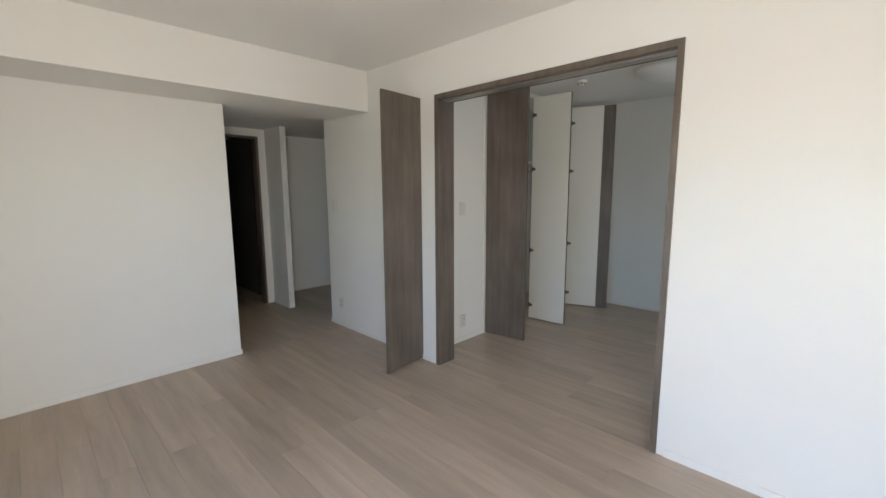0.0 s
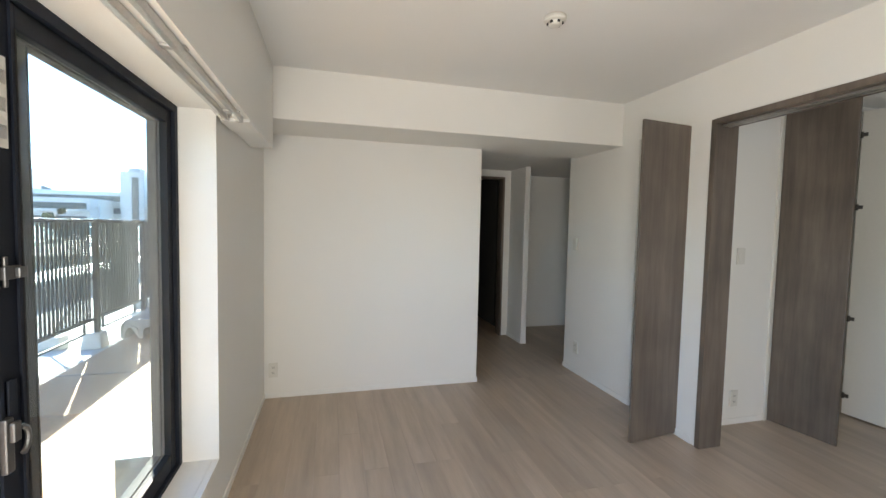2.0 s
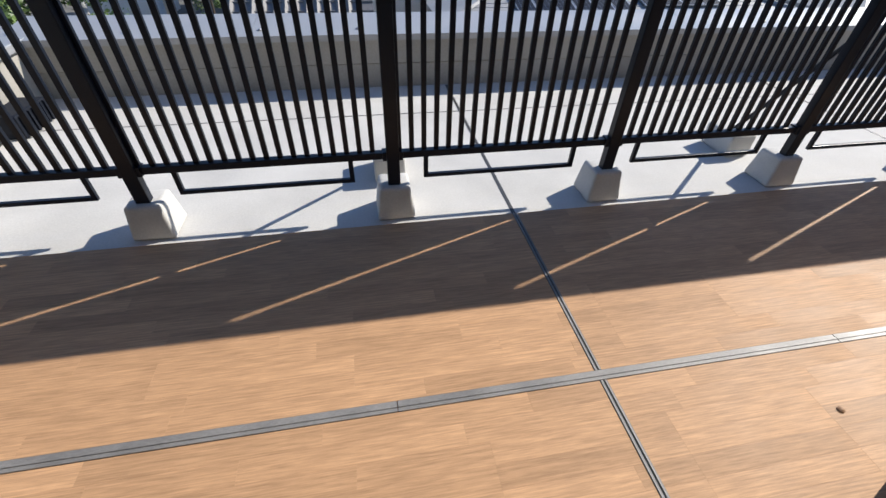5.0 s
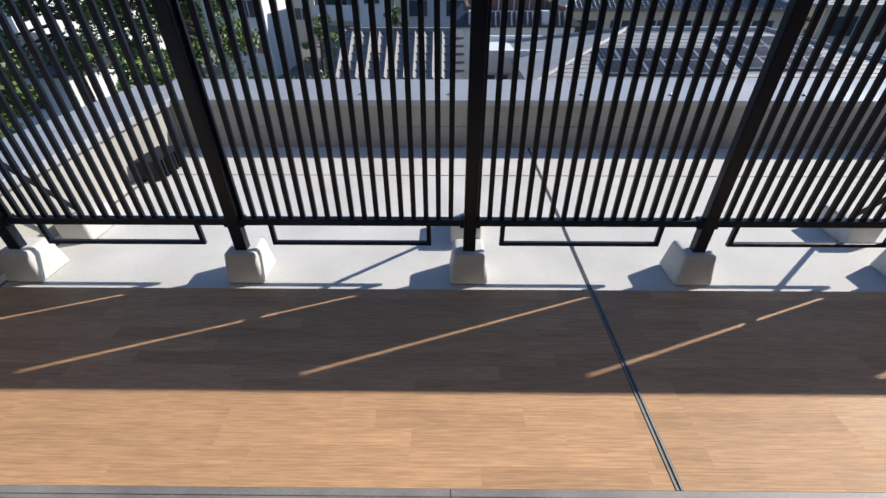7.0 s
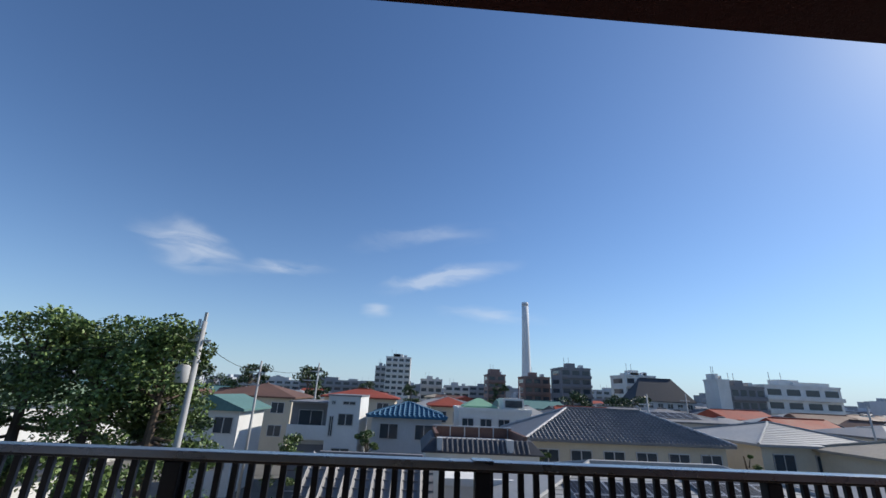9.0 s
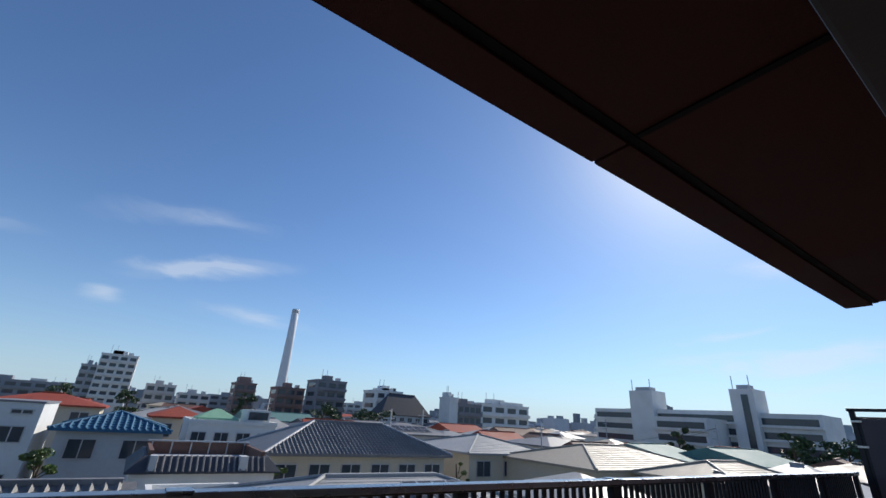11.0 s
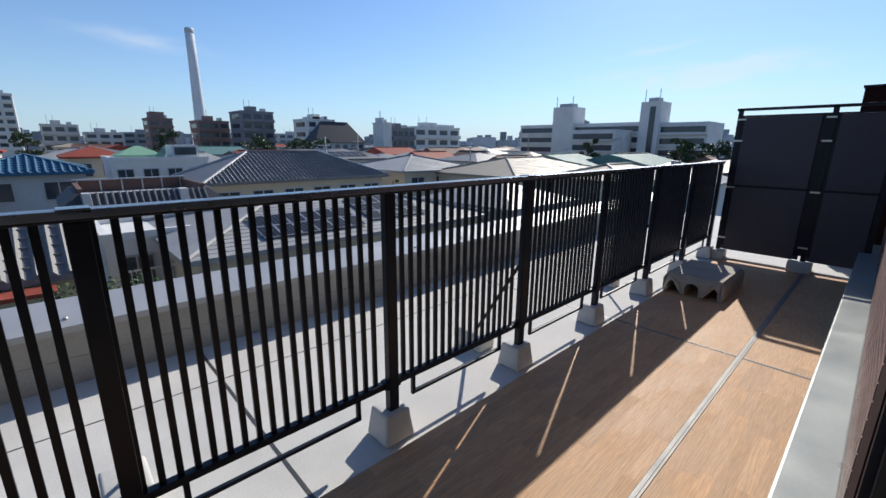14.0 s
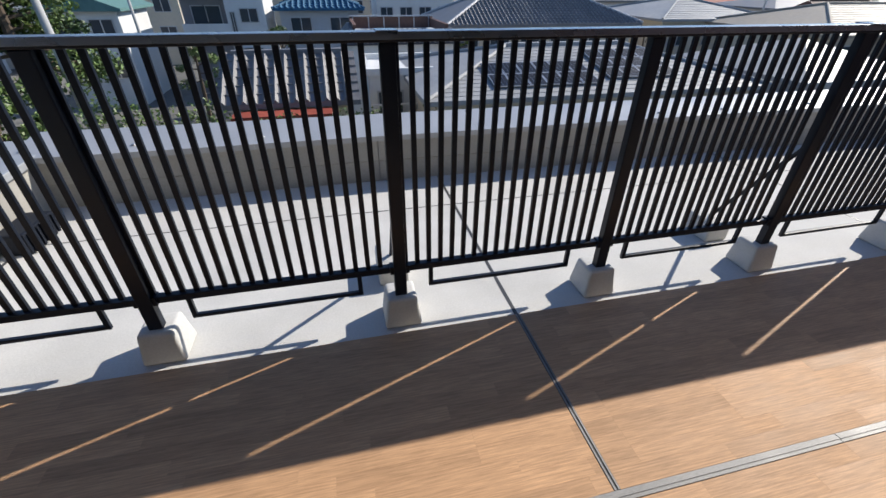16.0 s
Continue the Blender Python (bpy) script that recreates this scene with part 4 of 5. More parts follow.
for i in range(3, 22):
    x, y = MX0 + (MX1 - MX0) * i / 24, MY0 + (MY1 - MY0) * i / 24
    for p0, p1 in (((x, MY0, -1.5), (x, MY0 + .62, -.84)), ((MX1, y, -1.5), (MX1 - .62, y, -.84))):
        bm = bmesh.new()
        tube(bm, p0, p1, .055, n=6)
        part("tile_roll", bm, TILEGREY, skirt)
part("parapet_lining", boxes((MX0 + .8, MX1 - .8, MY1 - 1.0, MY1 - .8, -1.5, -.55), (MX0 + .8, MX0 + 1.0, MY0 + .8, MY1 - 1.0, -1.5, -.62),
     (MX1 - 1.0, MX1 - .8, MY0 + .8, MY1 - 1.0, -1.5, -.62)), ROOFBROWN, o, "red-brown lining of the roof terrace")
part("terrace_floor", boxes((MX0 + 1.0, MX1 - 1.0, MY0 + .8, MY1 - 1.0, -1.5, -1.2)), WALLGREY, o)
for i in range(6):
    x = MX0 + 1.0 + i * (MX1 - MX0 - 2.1) / 5
    part("terrace_post", boxes((x, x + .07, MY1 - 1.06, MY1 - 1.0, -1.2, -.48)), PVLINE, o)
part("terrace_rail", boxes((MX0 + .8, MX1 - .8, MY1 - 1.06, MY1 - .8, -.52, -.46)), PVLINE, o)
part("dormer_cheek", boxes((MX1 - 2.2, MX1 - 1.8, MY0 + .05, MY0 + .75, -1.55, -.80), (MX0 + .9, MX0 + 1.2, MY0 + .05, MY0 + .75, -1.55, -.80)), WALLGREY, o)
for x in (1.2, 4.2):
    window_part(o, x, x + 1.5, MY0 + .24, -3.4, -2.1)
house("white house with balcony beside the tiled roof", .5, 4.2, 18.5, 23, -2.1, -1.8, WALLWHITE, WALLWHITE, kind="flat", windows=2)
o = thing("balcony_rail", "white barred balcony rail of a house", "railing", at=(2.3, 18, -4))
for i in range(22):
    part("bar", boxes((.6 + i * .165, .63 + i * .165, 17.9, 17.93, -4.3, -3.3)), WALLWHITE, o)
part("top_rail", boxes((.5, 4.2, 17.88, 17.95, -3.3, -3.22)), WALLWHITE, o)
part("floor", boxes((.5, 4.2, 17.85, 18.5, -4.45, -4.3)), WALLWHITE, o)
house("large beige house with grey pan-tile hip roof", 7.2, 21.2, 29.5, 37.5, -1.0, .95, WALLBEIGE, TILEGREY, tiles=.31, windows=6, caps=True)
house("house with pale grey slate hip roof", 25.0, 35.0, 31, 41, -.9, .45, WALLBEIGE, ROOFGREY, tiles=.4, windows=3, caps=True)
house("house with tan slate hip roof", 29.5, 46.0, 21.0, 31.0, -1.1, .35, WALLBEIGE, ROOFTAN, tiles=.4, windows=4, caps=True)
house("house with tan slate roof and panels", 34.0, 46.0, 13.0, 20.0, -1.2, -.05, WALLBEIGE, ROOFTAN, tiles=.4, windows=3, caps=True)
house("grey house with grey slate roof", 18.5, 25.0, 13.0, 20.0, -1.9, -.7, WALLGREY, ROOFGREY, windows=2)
solar("solar panels on a tan roof", 35.5, 38.5, 13.3, -1.0, 15.3, -.55, 4, 2)
house("white house with grey roof and solar panels", 24.0, 33.0, 46, 54, -.2, 1.0, WALLWHITE, TILEGREY, windows=3)
solar("solar panels on a grey roof", 26, 31, 46.4, 0.0, 48.4, .55, 5, 2)
o = thing("house", "white cubic modern house with a recessed dark balcony", "house", at=(-9, 42, GZ))
part("wall", boxes((-8.9, -6.0, 39, 46, GZ, 1.0), (-12.3, -8.9, 39.9, 46, GZ, .3)), WALLWHITE, o)
part("roof_edge", boxes((-8.98, -5.92, 38.92, 46.08, 1.0, 1.12), (-12.38, -8.9, 38.95, 46.08, .3, .42)), WALLDARK, o)
part("balcony_front", boxes((-12.3, -8.9, 39.0, 39.12, -2.75, -1.55)), WALLWHITE, o)
part("balcony_floor", boxes((-12.3, -8.9, 39.12, 39.9, -2.75, -2.6)), WALLWHITE, o)
part("recess_panel", boxes((-12.25, -8.95, 39.86, 39.895, -2.6, .25)), WALLDARK, o, "dark recessed balcony wall")
window_part(o, -11.6, -9.4, 39.85, -1.7, -.3)
window_part(o, -7.9, -6.5, 38.99, -1.5, -.45)
window_part(o, -7.6, -6.4, 38.99, .25, .6)
window_part(o, -8.65, -8.25, 38.99, -2.4, -.7)
window_part(o, -8.6, -8.2, 38.99, .25, .6)
window_part(o, -8.2, -6.6, 38.99, -4.6, -3.3)
# dark sheet on the ground-floor wall, its colour standing in for garage shade
part("garage_shade", boxes((-12.25, -9.0, 39.85, 39.895, -6.9, -3.2)), WALLDARK, o)
house("house with bright blue tiled roof", -4.9, 1.5, 39.5, 46, -.5, .65, WALLGREY, TILEBLUE, tiles=.45, windows=2, caps=True)
house("white gable house with teal roof", -20.6, -15.8, 37, 43, -.35, .75, WALLWHITE, ROOFTEAL, kind="gable", windows=2)
house("white house with a glazed roof room", 3.5, 11.0, 44, 50, .0, .35, WALLWHITE, WALLWHITE, kind="flat", windows=4)
o = thing("roof_room", "small glazed roof room above a white house", "building", at=(9, 45, .3))
part("wall", boxes((8.2, 10.4, 44.4, 47, .04, 1.4)), WALLWHITE, o)
part("pane", boxes((8.4, 10.2, 44.33, 44.38, .5, 1.2)), GLASSDARK, o)
o = thing("net_tent", "green netting over a roof frame", "netting", at=(6, 47, .3))
part("net", hip(4.2, 7.6, 45, 48, .5, 1.3, over=.1), FENCEGREEN, o)
house("low house with red sheet roof", 1.0, 5.5, 53, 60, .2, 1.2, WALLBEIGE, ROOFRED, windows=2)
house("beige house with red-brown sheet roof", -14, -4, 62, 70, .6, 1.7, WALLBEIGE, ROOFRED, windows=3)
house("hall with wide pale green sheet roof", -62.0, -34.0, 34, 54, -.6, 2.3, WALLWHITE, ROOFGREEN, windows=5)
house("beige terraced house with brown pitched roof", -27.0, -16.8, 56, 66, .3, 1.9, WALLBEIGE, ROOFBROWN, windows=3)
house("low house with dark tile roof", -14.5, -9.0, 6.5, 13, -3.6, -2.4, WALLBEIGE, TILEBLACK, tiles=.32, windows=2)
house("small white house behind the trees", -30, -22.0, 22, 30, -3.5, -2.0, WALLWHITE, TILEBLACK, windows=2)

# rows of further houses
rnd = random.Random(11)
protos = []
roofs = (TILEGREY, ROOFBROWN, ROOFGREY, TILEBLACK, ROOFTAN, TILEGREY, ROOFGREY, ROOFRED, TILEBLACK, ROOFTEAL)
walls = (WALLWHITE, WALLBEIGE, WALLGREY)
names = {ROOFRED: "red", ROOFTEAL: "teal", TILEGREY: "grey tiled", ROOFBROWN: "brown", ROOFGREY: "pale grey", TILEBLACK: "dark tiled", ROOFTAN: "tan"}
for i, rf in enumerate(roofs):
    w_, d_ = rnd.uniform(4, 6), rnd.uniform(3.5, 5)
    wl_ = walls[i % 3]
    protos.append(house("distant house with " + names[rf] + " roof among the town", -w_, w_, -d_, d_, rnd.uniform(-1.1, -.3), rnd.uniform(.3, 1.2), wl_, rf, kind=("hip", "gable")[i % 2], windows=3))
used = set()
for row, yy in enumerate((58, 72, 86, 102, 120, 140, 162, 190, 225, 265)):
    half = yy * 1.15
    step = 14 + row * 2.2
    xx = -half
    while xx < half * 1.25:
        x, y = xx + rnd.uniform(-2, 2), yy + rnd.uniform(-4, 4)
        xx += step * rnd.uniform(.85, 1.25)
        if (-30 < x < 16 and y < 76) or (22 < x < 35 and y < 58) or (50 < x < 125 and y < 75):
            continue
        i = rnd.randrange(len(protos))
        m = Matrix.Translation((x, y, GZ)) @ Matrix.Rotation(rnd.choice((0, 0, .15, -.2, 1.57)), 4, "Z")
        if i not in used:
            used.add(i)
            protos[i].matrix_basis = m
        else:
            copy_thing(protos[i], m)
for x, y in ((48, 14), (52, 30), (57, 12), (60, 24), (66, 40), (50, 44), (62, 52), (40, 56), (74, 18), (-44, 62), (-58, 70), (-38, 74), (-70, 58)):
    i = rnd.randrange(len(protos))
    copy_thing(protos[i], Matrix.Translation((x, y, GZ - rnd.uniform(.2, .8))) @ Matrix.Rotation(rnd.choice((0, .2, 1.57)), 4, "Z"))
for x, y in ((14, 58), (19, 47), (24, 64), (38, 46), (47, 52), (56, 62), (36, 66), (50, 37), (58, 33), (64, 58), (72, 66), (30, 76), (12, 74), (46, 76), (68, 28), (70, 48)):
    i = rnd.randrange(len(protos))
    m = Matrix.Translation((x, y, GZ - rnd.uniform(.1, .7))) @ Matrix.Rotation(rnd.choice((0, .2, -.2, 1.57)), 4, "Z") @ Matrix.Diagonal((.75, .75, 1, 1))
    copy_thing(protos[i], m)
for i, p in enumerate(protos):
    if i not in used:
        p.matrix_basis = Matrix.Translation((-40 + 12 * i, 90, GZ))

# larger blocks on the skyline
block("tall white apartment tower with balconies", -17.4, -4.8, 220, 232, 17.6, WALLWHITE, 9, 3, stairs=((-14, -9, 222, 228, 19.6),))
block("grey apartment block beside the tower", -23, -17.5, 226, 236, 13, WALLGREY, 7, 3)
block("dark grey office block", 50.0, 60.7, 150, 162, 11.6, WALLDARK, 6, 3, "office_building")
block("brown brick apartment block with stepped top", 27.0, 34.0, 170, 180, 9.0, WALLBROWN, 6, 3, stairs=((28, 32, 171, 177, 11.5),))
block("low brown apartment block", 40.5, 50.5, 165, 176, 8.6, WALLBROWN, 5, 3)
block("pale low block on the skyline", 1.0, 13, 240, 252, 8, WALLGREY, 4, 4)
block("pale grey block on the skyline", 14, 27, 230, 240, 5, WALLGREY, 4, 4)
block("white stepped building with sloping dark roofs", 66, 76, 135, 146, 9.2, WALLWHITE, 5, 3, stairs=((68, 74, 137, 143, 10.5),))
house("wide building with steep dark sloping roof", 64.0, 82.0, 126, 134, 2.0, 8.6, WALLGREY, TILEBLACK, windows=6)
block("windowless white-blue office wing", 84.5, 88, 118, 124, 8.2, WALLWHITE, 5, 9, "office_building", bare=True)
block("dark glass office wing", 88.1, 98.0, 118, 126, 6.6, WALLDARK, 4, 2, "office_building")
block("white angular office building", 98.1, 121, 118, 126, 7.4, WALLWHITE, 4, 5, "office_building", stairs=((108, 119, 119, 125, 8.9),))
for i, (x, y, t, w_) in enumerate(((150, 300, 12, 22), (180, 330, 14, 12), (195, 335, 17, 8), (-70, 260, 8, 40), (-110, 280, 7, 50), (-40, 270, 7, 24), (215, 300, 12, 16), (35, 300, 9, 24), (120, 290, 10, 26), (-160, 240, 8, 30), (420, 260, 26, 10), (440, 240, 30, 12), (460, 230, 22, 14))):
    block("far pale block in the haze", x, x + w_, y, y + 12, t - 2.5, (WALLGREY, FARWALL)[i % 2], 4, 5)

# long office complex
o = thing("office_building", "long white office complex with banded windows and two towers", "building", at=(95, 45, GZ))
for nm, x, y0, y1, top in (("wing", 92, 36.0, 67, 6.6), ("wing", 92, 23.4, 36.0, 6.3), ("front_wing", 84, 37.7, 47.5, 4.9)):
    w2 = part(nm, boxes((x, x + 10, y0, y1, GZ, top)), WALLWHITE, o)
    for k in range(6):
        z = top - 1.9 - 2.3 * k
        if z > GZ:
            part("window_band", boxes((x - .06, x + .2, y0 + .5, y1 - .5, z, z + 1.1)), GLASSDARK, w2)
            part("ledge", boxes((x - .7, x, y0, y1, z - .45, z - .05)), WALLWHITE, w2)
for y0, y1, top in ((32.0, 35.9, 10.4), (51.2, 56.5, 10.4)):
    tw = part("tower", boxes((90.5, 96, y0, y1, GZ, top)), WALLWHITE, o)
    part("roof_hut", boxes((91.5, 94, y0 + 1, y1 - 1, top, top + .8)), WALLGREY, tw)
    for q in (y0 + .5, y1 - .6):
        part("mast", boxes((91, 91.12, q, q + .12, top, top + 2.4)), PVLINE, tw)
part("tower_slot", boxes((90.4, 90.52, 32.9, 34.0, GZ, 9.4)), GLASSDARK, o)

# the far town up to the horizon
rng = random.Random(19)
bm = bmesh.new()
for _ in range(1300):
    d, a = rng.uniform(290, 1500), radians(rng.uniform(-62, 88))
    x, y = d * math.sin(a), d * math.cos(a)
    h = rng.uniform(7.0, 10.0) + (rng.random() ** 5) * 12 * d / 600
    w_ = rng.uniform(5, 16) * (.7 + d / 900)
    box(bm, x - w_ / 2, x + w_ / 2, y, y + 10, GZ, GZ + h)
    if rng.random() < .4:
        box(bm, x - w_ * .2, x + w_ * .15, y + 2, y + 7, GZ + h, GZ + h + rng.uniform(1, 3))
tagged(part("far_buildings", bm, FARWALL), "grey and white buildings of the far town", "buildings", kind="stuff")
bm = bmesh.new()
for x, y in ((1560, 1250), (1600, 1240), (1500, 1290), (1640, 1200), (1700, 1150), (1940, 500), (1950, 460), (1945, 540)):
    w_ = rng.uniform(14, 24)
    box(bm, x, x + w_, y, y + 20, GZ, GZ + rng.uniform(45, 75))
tagged(part("far_towers", bm, FARWALL), "cluster of distant high-rise towers on the horizon", "buildings", kind="stuff")

# chimney
o = thing("chimney", "tall slim white incinerator chimney", "chimney", at=(75.5, 300, GZ))
bm = bmesh.new()
lathe(bm, [(4.2, 0), (3.2, 25), (2.6, 52), (2.4, 74.3)], 24, (75.5, 300, GZ))
part("shaft", bm, STACK, o, smooth=True)
bm = bmesh.new()
lathe(bm, [(2.45, 71.5), (2.5, 71.6), (2.5, 73.4), (2.45, 73.5)], 24, (75.5, 300, GZ))
part("ring", bm, WALLGREY, o, smooth=True)

# utility poles with wires
def utility_pole(x, y, top, label, big=False):
    o = thing("utility_pole", label, "pole", "utility poles", at=(x, y, GZ))
    bm = bmesh.new()
    tube(bm, (x, y, GZ), (x, y, top), .19 if big else .13, .12 if big else .08, 12)
    part("pole", bm, POLECON, o, smooth=True)
    part("cross_arm", boxes((x - .9, x + .5, y - .05, y + .05, top - 1.0, top - .9), (x - 1.6, x + .2, y - .05, y + .05, top - 2.0, top - 1.9)), PVLINE, o)
    if big:
        bm = bmesh.new()
        lathe(bm, [(.27, 0), (.3, .05), (.3, .75), (.2, .85)], 16, (x - .35, y - .3, top - 3.0))
        part("transformer", bm, POLECON, o, "grey drum transformer", True)
        part("pole_top", boxes((x - .06, x + .06, y - .06, y + .06, top, top + .45)), POLECON, o)
        part("arrester", boxes((x - .28, x - .16, y - .1, y, top - .9, top + .1)), PVLINE, o)
    return o


utility_pole(-11.9, 20.0, 4.6, "grey concrete utility pole with a drum transformer", True)
for x, y, tp in ((-14.4, 36, 3.6), (-12.2, 48, 4.3), (22.0, 41, 2.4), (16, 70, 3.2), (38, 60, 3.0), (70, 30, 3.5), (44, 40, 2.2), (86, 60, 4)):
    utility_pole(x, y, tp, "slim concrete utility pole among the houses")
wires = thing("power_lines", "thin black overhead wires", "cable", at=(-20, 20, 2))
for a, b, sag in (((-11.9, 20, 3.6), (-45, 12, 1.8), .9), ((-11.9, 20, 2.7), (-45, 12, .6), .9), ((-11.9, 20, 3.7), (-14.4, 36, 3.0), .5), ((-11.9, 20, 1.7), (-40, 14, -1.5), .8), ((-14.4, 36, 3), (-12.2, 48, 3.6), .4), ((70, 30, 3), (54, 46, -1), .4), ((70, 30, 3), (58, 40, -1.5), .3)):
    bm = bmesh.new()
    pts = [Vector(a).lerp(Vector(b), i / 12) - Vector((0, 0, sag * 4 * (i / 12) * (1 - i / 12))) for i in range(13)]
    for p, q in zip(pts, pts[1:]):
        tube(bm, p, q, .018, n=5)
    part("wire", bm, RUBBER, wires)


# ---- trees ----
def leaves(bm, centre, radii, count, size, rng):
    for _ in range(count):
        while True:
            p = Vector((rng.uniform(-1, 1), rng.uniform(-1, 1), rng.uniform(-1, 1)))
            if .25 < p.length < 1:
                break
        c = Vector(centre) + Vector((p.x * radii[0], p.y * radii[1], p.z * radii[2]))
        d = Vector((rng.gauss(0, 1), rng.gauss(0, 1), rng.gauss(-.35, .6))).normalized()
        s = d.cross(Vector((rng.gauss(0, 1), rng.gauss(0, 1), rng.gauss(0, 1)))).normalized()
        L, W = size * rng.uniform(.7, 1.4), size * rng.uniform(.25, .4)
        bm.faces.new([bm.verts.new(c - d * L * .5), bm.verts.new(c + s * W), bm.verts.new(c + d * L * .5), bm.verts.new(c - s * W)])


def tree(label, x, y, top, spread, clumps, per, size, seed, leaf=LEAF, ground=GZ, trunks=1):
    rng = random.Random(seed)
    o = thing("tree", label, "tree", at=(x, y, ground))
    bm = bmesh.new()
    cl_ = []
    h = top - ground
    for t in range(trunks):
        tx = x + (t - (trunks - 1) / 2) * spread * .7
        bend = Vector((rng.uniform(-.3, .3), rng.uniform(-.3, .3), 0))
        mid = Vector((tx, y, ground + h * .45)) + bend
        r = .05 * h * .5 + .02
        tube(bm, (tx, y, ground), mid, r, r * .75, 8)
        tube(bm, mid, mid + Vector((bend.x, bend.y, h * .4)), r * .75, r * .25, 8)
        for c in range(clumps // trunks):
            a = rng.uniform(0, 2 * math.pi)
            q = rng.random()
            rr = spread * (.25 + .75 * math.sqrt(rng.random())) * (1.05 - .55 * q) / (1 if trunks == 1 else 1.5)
            p = Vector((tx + rr * math.cos(a), y + rr * math.sin(a), ground + h * (.38 + .58 * q)))
            cl_.append(p)
            tube(bm, mid + Vector((0, 0, h * .35 * q)), p, r * .28, r * .06, 5)
    part("trunk", bm, BARK, o)
    bm = bmesh.new()
    for p in cl_:
        k = rng.uniform(.6, 1.25) * spread * .21
        leaves(bm, p, (k * 1.2, k * 1.2, k * .75), per, size, rng)
    part("crown", bm, leaf, o, "crown of many small leaves")


tree("large leafy evergreen trees beside the utility pole", -16.6, 20.5, 4.9, 4.2, 105, 330, .2, 3, LEAF, trunks=3)
tree("dark leafy tree behind the utility pole", -14.6, 23.0, 5.0, 2.4, 40, 300, .19, 4, LEAFDARK)
tree("lower leafy tree beside the terrace", -20.0, 14.0, -.5, 3.6, 46, 200, .25, 8, LEAF)
tree("slender tree with fresh green leaves", -12.4, 15.5, -1.6, 2.2, 24, 180, .2, 9, LEAF)
for x, y, tp, sp, sd in ((6.9, 26.5, -1.5, 1.3, 21), (3.2, 16.5, -2.6, .9, 22), (-6.8, 14.0, -3.0, 1.3, 23), (-4.8, 34, -1.3, 1.6, 24), (22.6, 29, -.7, .9, 25), (-10, 31, -1.5, 2, 26), (4.6, 33, -1.6, 1.6, 27)):
    tree("small green garden tree between houses", x, y, tp, sp, 14, 150, .16, sd)
for x, y, tp, sp, sd in ((-34, 88, 5.4, 5, 31), (-22, 86, 5.6, 4.6, 32), (-21, 175, 5, 5, 33), (28, 150, 6, 4, 34), (40, 112, 3.6, 5, 35), (50, 100, 2.6, 6, 36), (44, 98, 2.6, 4, 37), (-60, 130, 4, 7, 38), (78, 40, 3.4, 2.4, 39), (80, 24, 3.0, 4, 40), (82, 19, 2.5, 4, 41), (-3, 160, 4, 4, 42)):
    tree("distant dark green tree among roofs", x, y, tp, sp, 22, 90, .5, sd, LEAFDARK)
hd = thing("hedge", "leafy green shrubs along the parapet foot", "hedge", at=(-5, 13, GZ))
rng = random.Random(77)
for k in range(12):
    bm = bmesh.new()
    x = -8.5 + k * .85
    leaves(bm, (x, 12.9 + rng.uniform(-.3, .3), (-2.3 if k < 5 else -3.25) + rng.uniform(-.4, .3)), (.8, .6, 1.0), 420, .13, rng)
    tube(bm, (x, 12.9, GZ), (x, 12.9, -3), .06, .03, 6)
    part("shrub", bm, LEAF, hd)
fn = thing("net_fence", "green mesh fence panels by the street", "fence", at=(-10.6, 17, GZ))
for k in range(6):
    part("panel", boxes((-10.9, -10.86, 15 + k * 1.2, 16.15 + k * 1.2, GZ + .1, GZ + 1.7)), FENCEGREEN, fn)
    part("post", boxes((-10.91, -10.85, 16.15 + k * 1.2, 16.2 + k * 1.2, GZ, GZ + 1.8)), PVLINE, fn)

# ---- pieces: floor planks, decking, brick tiles ----
def grid_pieces(parent, name, rows, me_for, near, material):
    """Lays pieces: near ones as objects, the rest joined into one."""
    rest = []
    count = 0
    for r in rows:
        if near(r) and count < 298:
            ob = part(name, me_for(r), None, parent)
            ob.location = r["at"]
            count += 1
        else:
            rest.append(r)
    if rest:
        bm = bmesh.new()
        for r in rest:
            x, y, z = r["at"]
            sx, sy, sz = r["size"]
            box(bm, x, x + sx, y, y + sy, z, z + sz)
        tagged(part(name + "_rest", bm, material, parent), kind="stuff")


piece_cache = {}


def piece(size, material, bevel):
    key = (tuple(round(v, 3) for v in size), material.name)
    if key not in piece_cache:
        bm = bmesh.new()
        vs = box(bm, 0, size[0], 0, size[1], 0, size[2])
        top = vs[4:]
        if bevel:
            for v in top:
                v.co.x += bevel if v.co.x < size[0] / 2 else -bevel
                v.co.y += bevel if v.co.y < size[1] / 2 else -bevel
        piece_cache[key] = mesh(bm, material)
    return piece_cache[key]


def plank_rows(x0, x1, y0, y1, width, lengths, z, thick, gap):
    rows, rnd = [], random.Random(5)
    j = 0
    y = y0
    while y < y1 - .001:
        w2 = min(width, y1 - y)
        x = x0
        first = rnd.choice(lengths) * rnd.choice((.25, .5, .75))
        while x < x1 - .001:
            ln = first if x == x0 else rnd.choice(lengths)
            ln = min(ln, x1 - x)
            rows.append({"at": (x, y, z), "size": (ln - gap, w2 - gap, thick)})
            x += ln
        y += width
        j += 1
    return rows


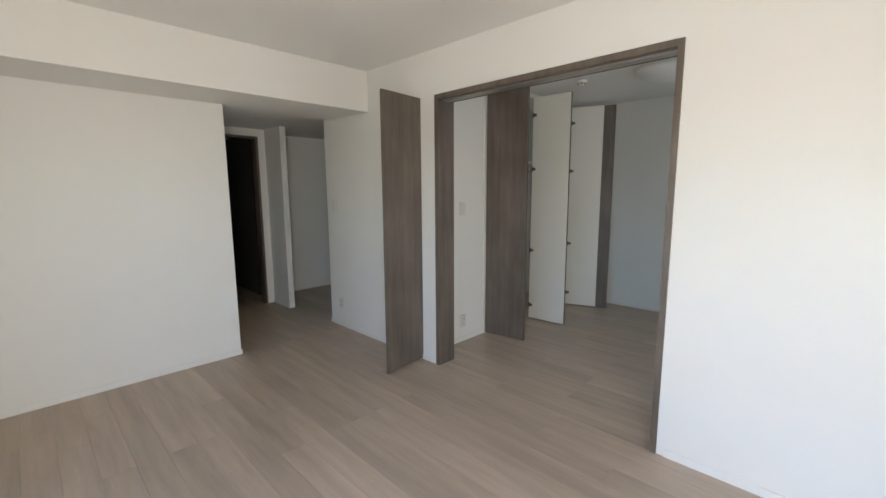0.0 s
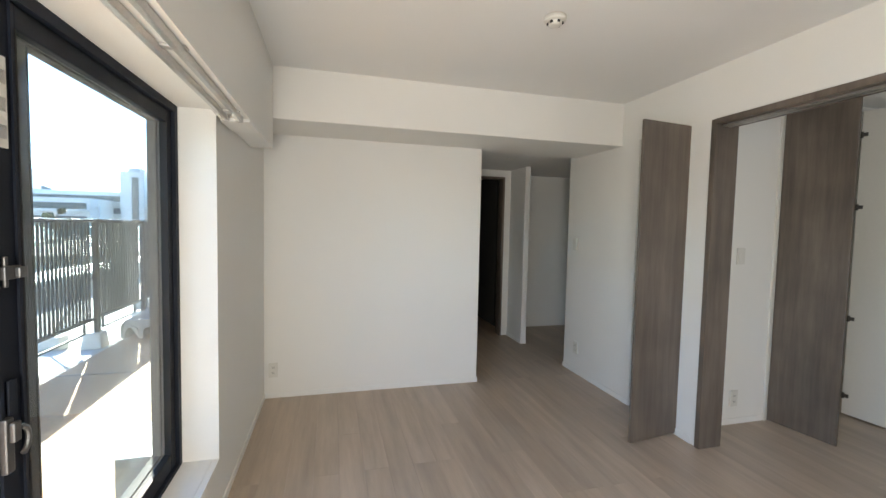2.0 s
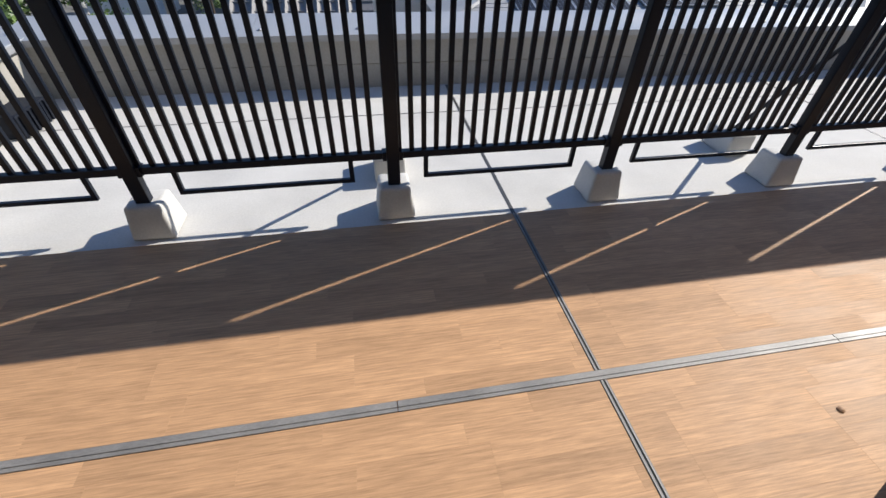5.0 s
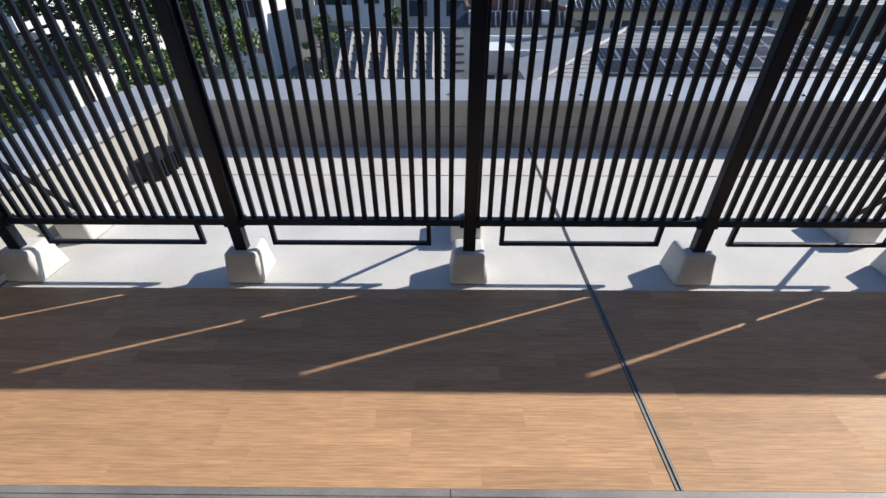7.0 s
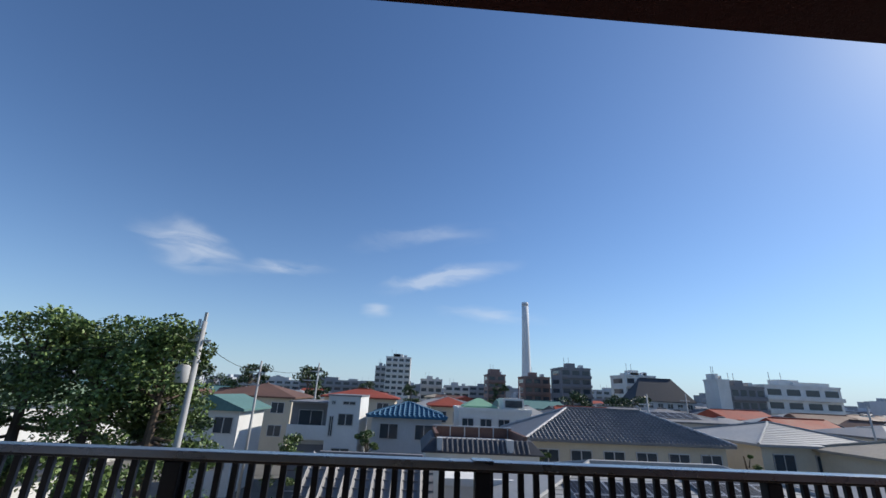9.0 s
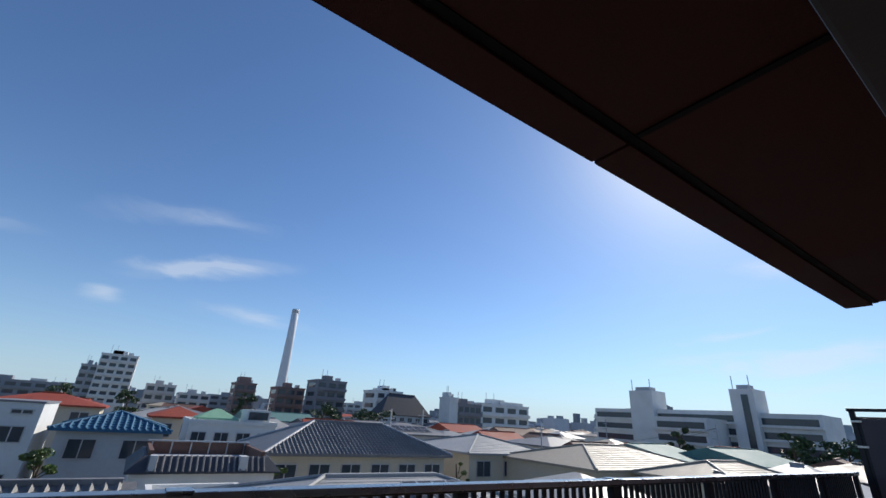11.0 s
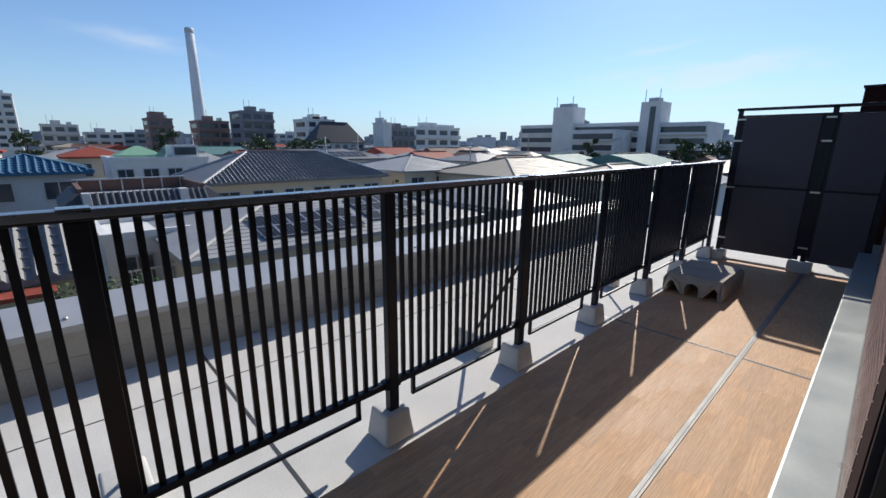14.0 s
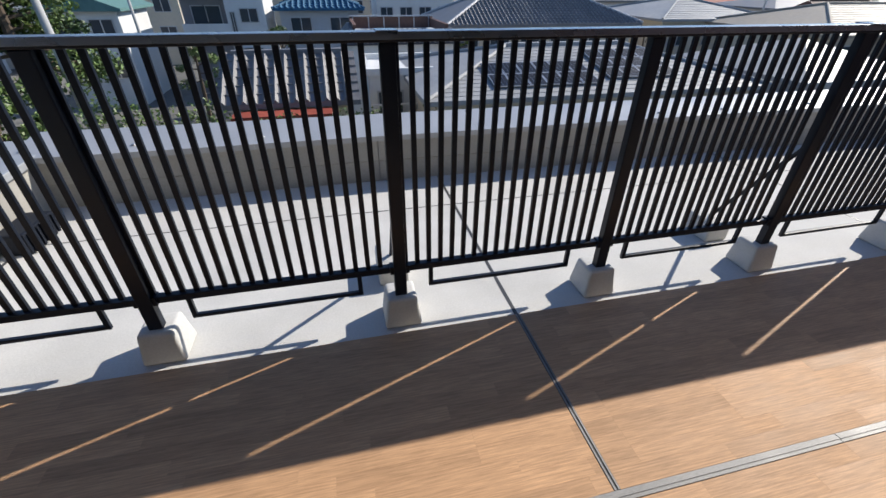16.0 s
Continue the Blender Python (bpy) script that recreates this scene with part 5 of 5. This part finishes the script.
fl = thing("floor", "pale grey-brown oak plank floor", "floor", kind="structure", at=(0, -4, 0))
floor_rows = plank_rows(XW, XE, YS, YW, .145, (1.82,), -.012, .012, .0003) + plank_rows(XE, 5.4, -5.02, -3.84, .145, (1.82,), -.012, .012, .0003) \
    + plank_rows(R2X0, 1.55, R2Y, YS, .145, (1.82,), -.012, .012, .0003) + plank_rows(2.27, 4.1, -6.6, -5.02, .145, (1.82,), -.012, .012, .0003)
grid_pieces(fl, "plank", floor_rows, lambda r: piece(r["size"], FLOORWOOD, .0003), lambda r: True, FLOORWOOD)

dk = thing("decking", "warm wood-print terrace decking sheets with grey seams", "decking", kind="structure", at=(0, -1, DZ))
part("underlay", boxes((-4, 7.04, -1.80, -.05, DZ - .011, DZ - .006)), DECKBASE, dk)
deck_rows = []
for x0, x1 in ((-3.40 - .6, -3.38), (-3.35, -.015), (.015, 3.35), (3.38, 7.04)):
    deck_rows += plank_rows(x0, x1, -1.80, -1.172, .0785, (.45, .6, .75, .9), DZ - .006, .006, .0003)
    deck_rows += plank_rows(x0, x1, -1.126, -.05, .0769, (.45, .6, .75, .9), DZ - .006, .006, .0003)
grid_pieces(dk, "board", deck_rows, lambda r: piece(r["size"], DECKWOOD, 0), lambda r: -3.4 < r["at"][0] < 3.4, DECKWOOD)
for x0, x1 in ((-4, -.8), (-.797, 1.1), (1.103, 3.4), (3.403, 7.04)):
    part("seam_strip", boxes((x0, x1, -1.170, -1.128, DZ - .006, DZ + .003), (x0, x1, -1.155, -1.143, DZ + .003, DZ + .006), bevel=.001), SEAM, dk, "grey metal seam strip")
for x in (-3.365, 0, 3.365):
    part("cross_seam", boxes((x - .013, x - .004, -1.8, -1.172, DZ - .006, DZ + .003), (x + .004, x + .013, -1.8, -1.172, DZ - .006, DZ + .003),
         (x - .013, x - .004, -1.126, -.05, DZ - .006, DZ + .003), (x + .004, x + .013, -1.126, -.05, DZ - .006, DZ + .003)), SEAM, dk)
    part("cross_gap", boxes((x - .003, x + .003, -1.8, -.05, DZ - .006, DZ - .001)), SEAMDARK, dk)
stain = thing("leaf_scrap", "small dark dried leaf scrap on the decking", "leaf", at=(.824, -1.434, DZ))
bm = bmesh.new()
lathe(bm, [(.012, 0), (.014, .004), (.006, .008)], 7, (.824, -1.434, DZ + .0005))
part("blade", bm, DECKBASE, stain)

bw = thing("wall_brick", "brown brick-tiled outer wall with pale joints", "wall", kind="structure", at=(1, YO, 0))
part("mortar_bed", boxes((1.045, 8.95, YO - .011, YO - .004, .28, 2.76), (3.52, 8.95, YO - .011, YO - .004, 2.76, 5.9)), MORTAR, bw)
brick_rows = []
for j in range(90):
    z = .302 + j * .065
    if z > 5.8:
        break
    x = 1.05 + (.12 if j % 2 else 0) if z < 2.72 else 3.6 + (.12 if j % 2 else 0)
    if j % 2:
        brick_rows.append({"at": (x - .12, YO - .004, z), "size": (.112, .010, .057)})
    while x < 8.9:
        brick_rows.append({"at": (x, YO - .004, z), "size": (.232, .010, .057)})
        x += .24
grid_pieces(bw, "brick", brick_rows, lambda r: piece(r["size"], BRICK, 0), lambda r: r["at"][0] < 3.4 and r["at"][2] < 2.2, BRICK)
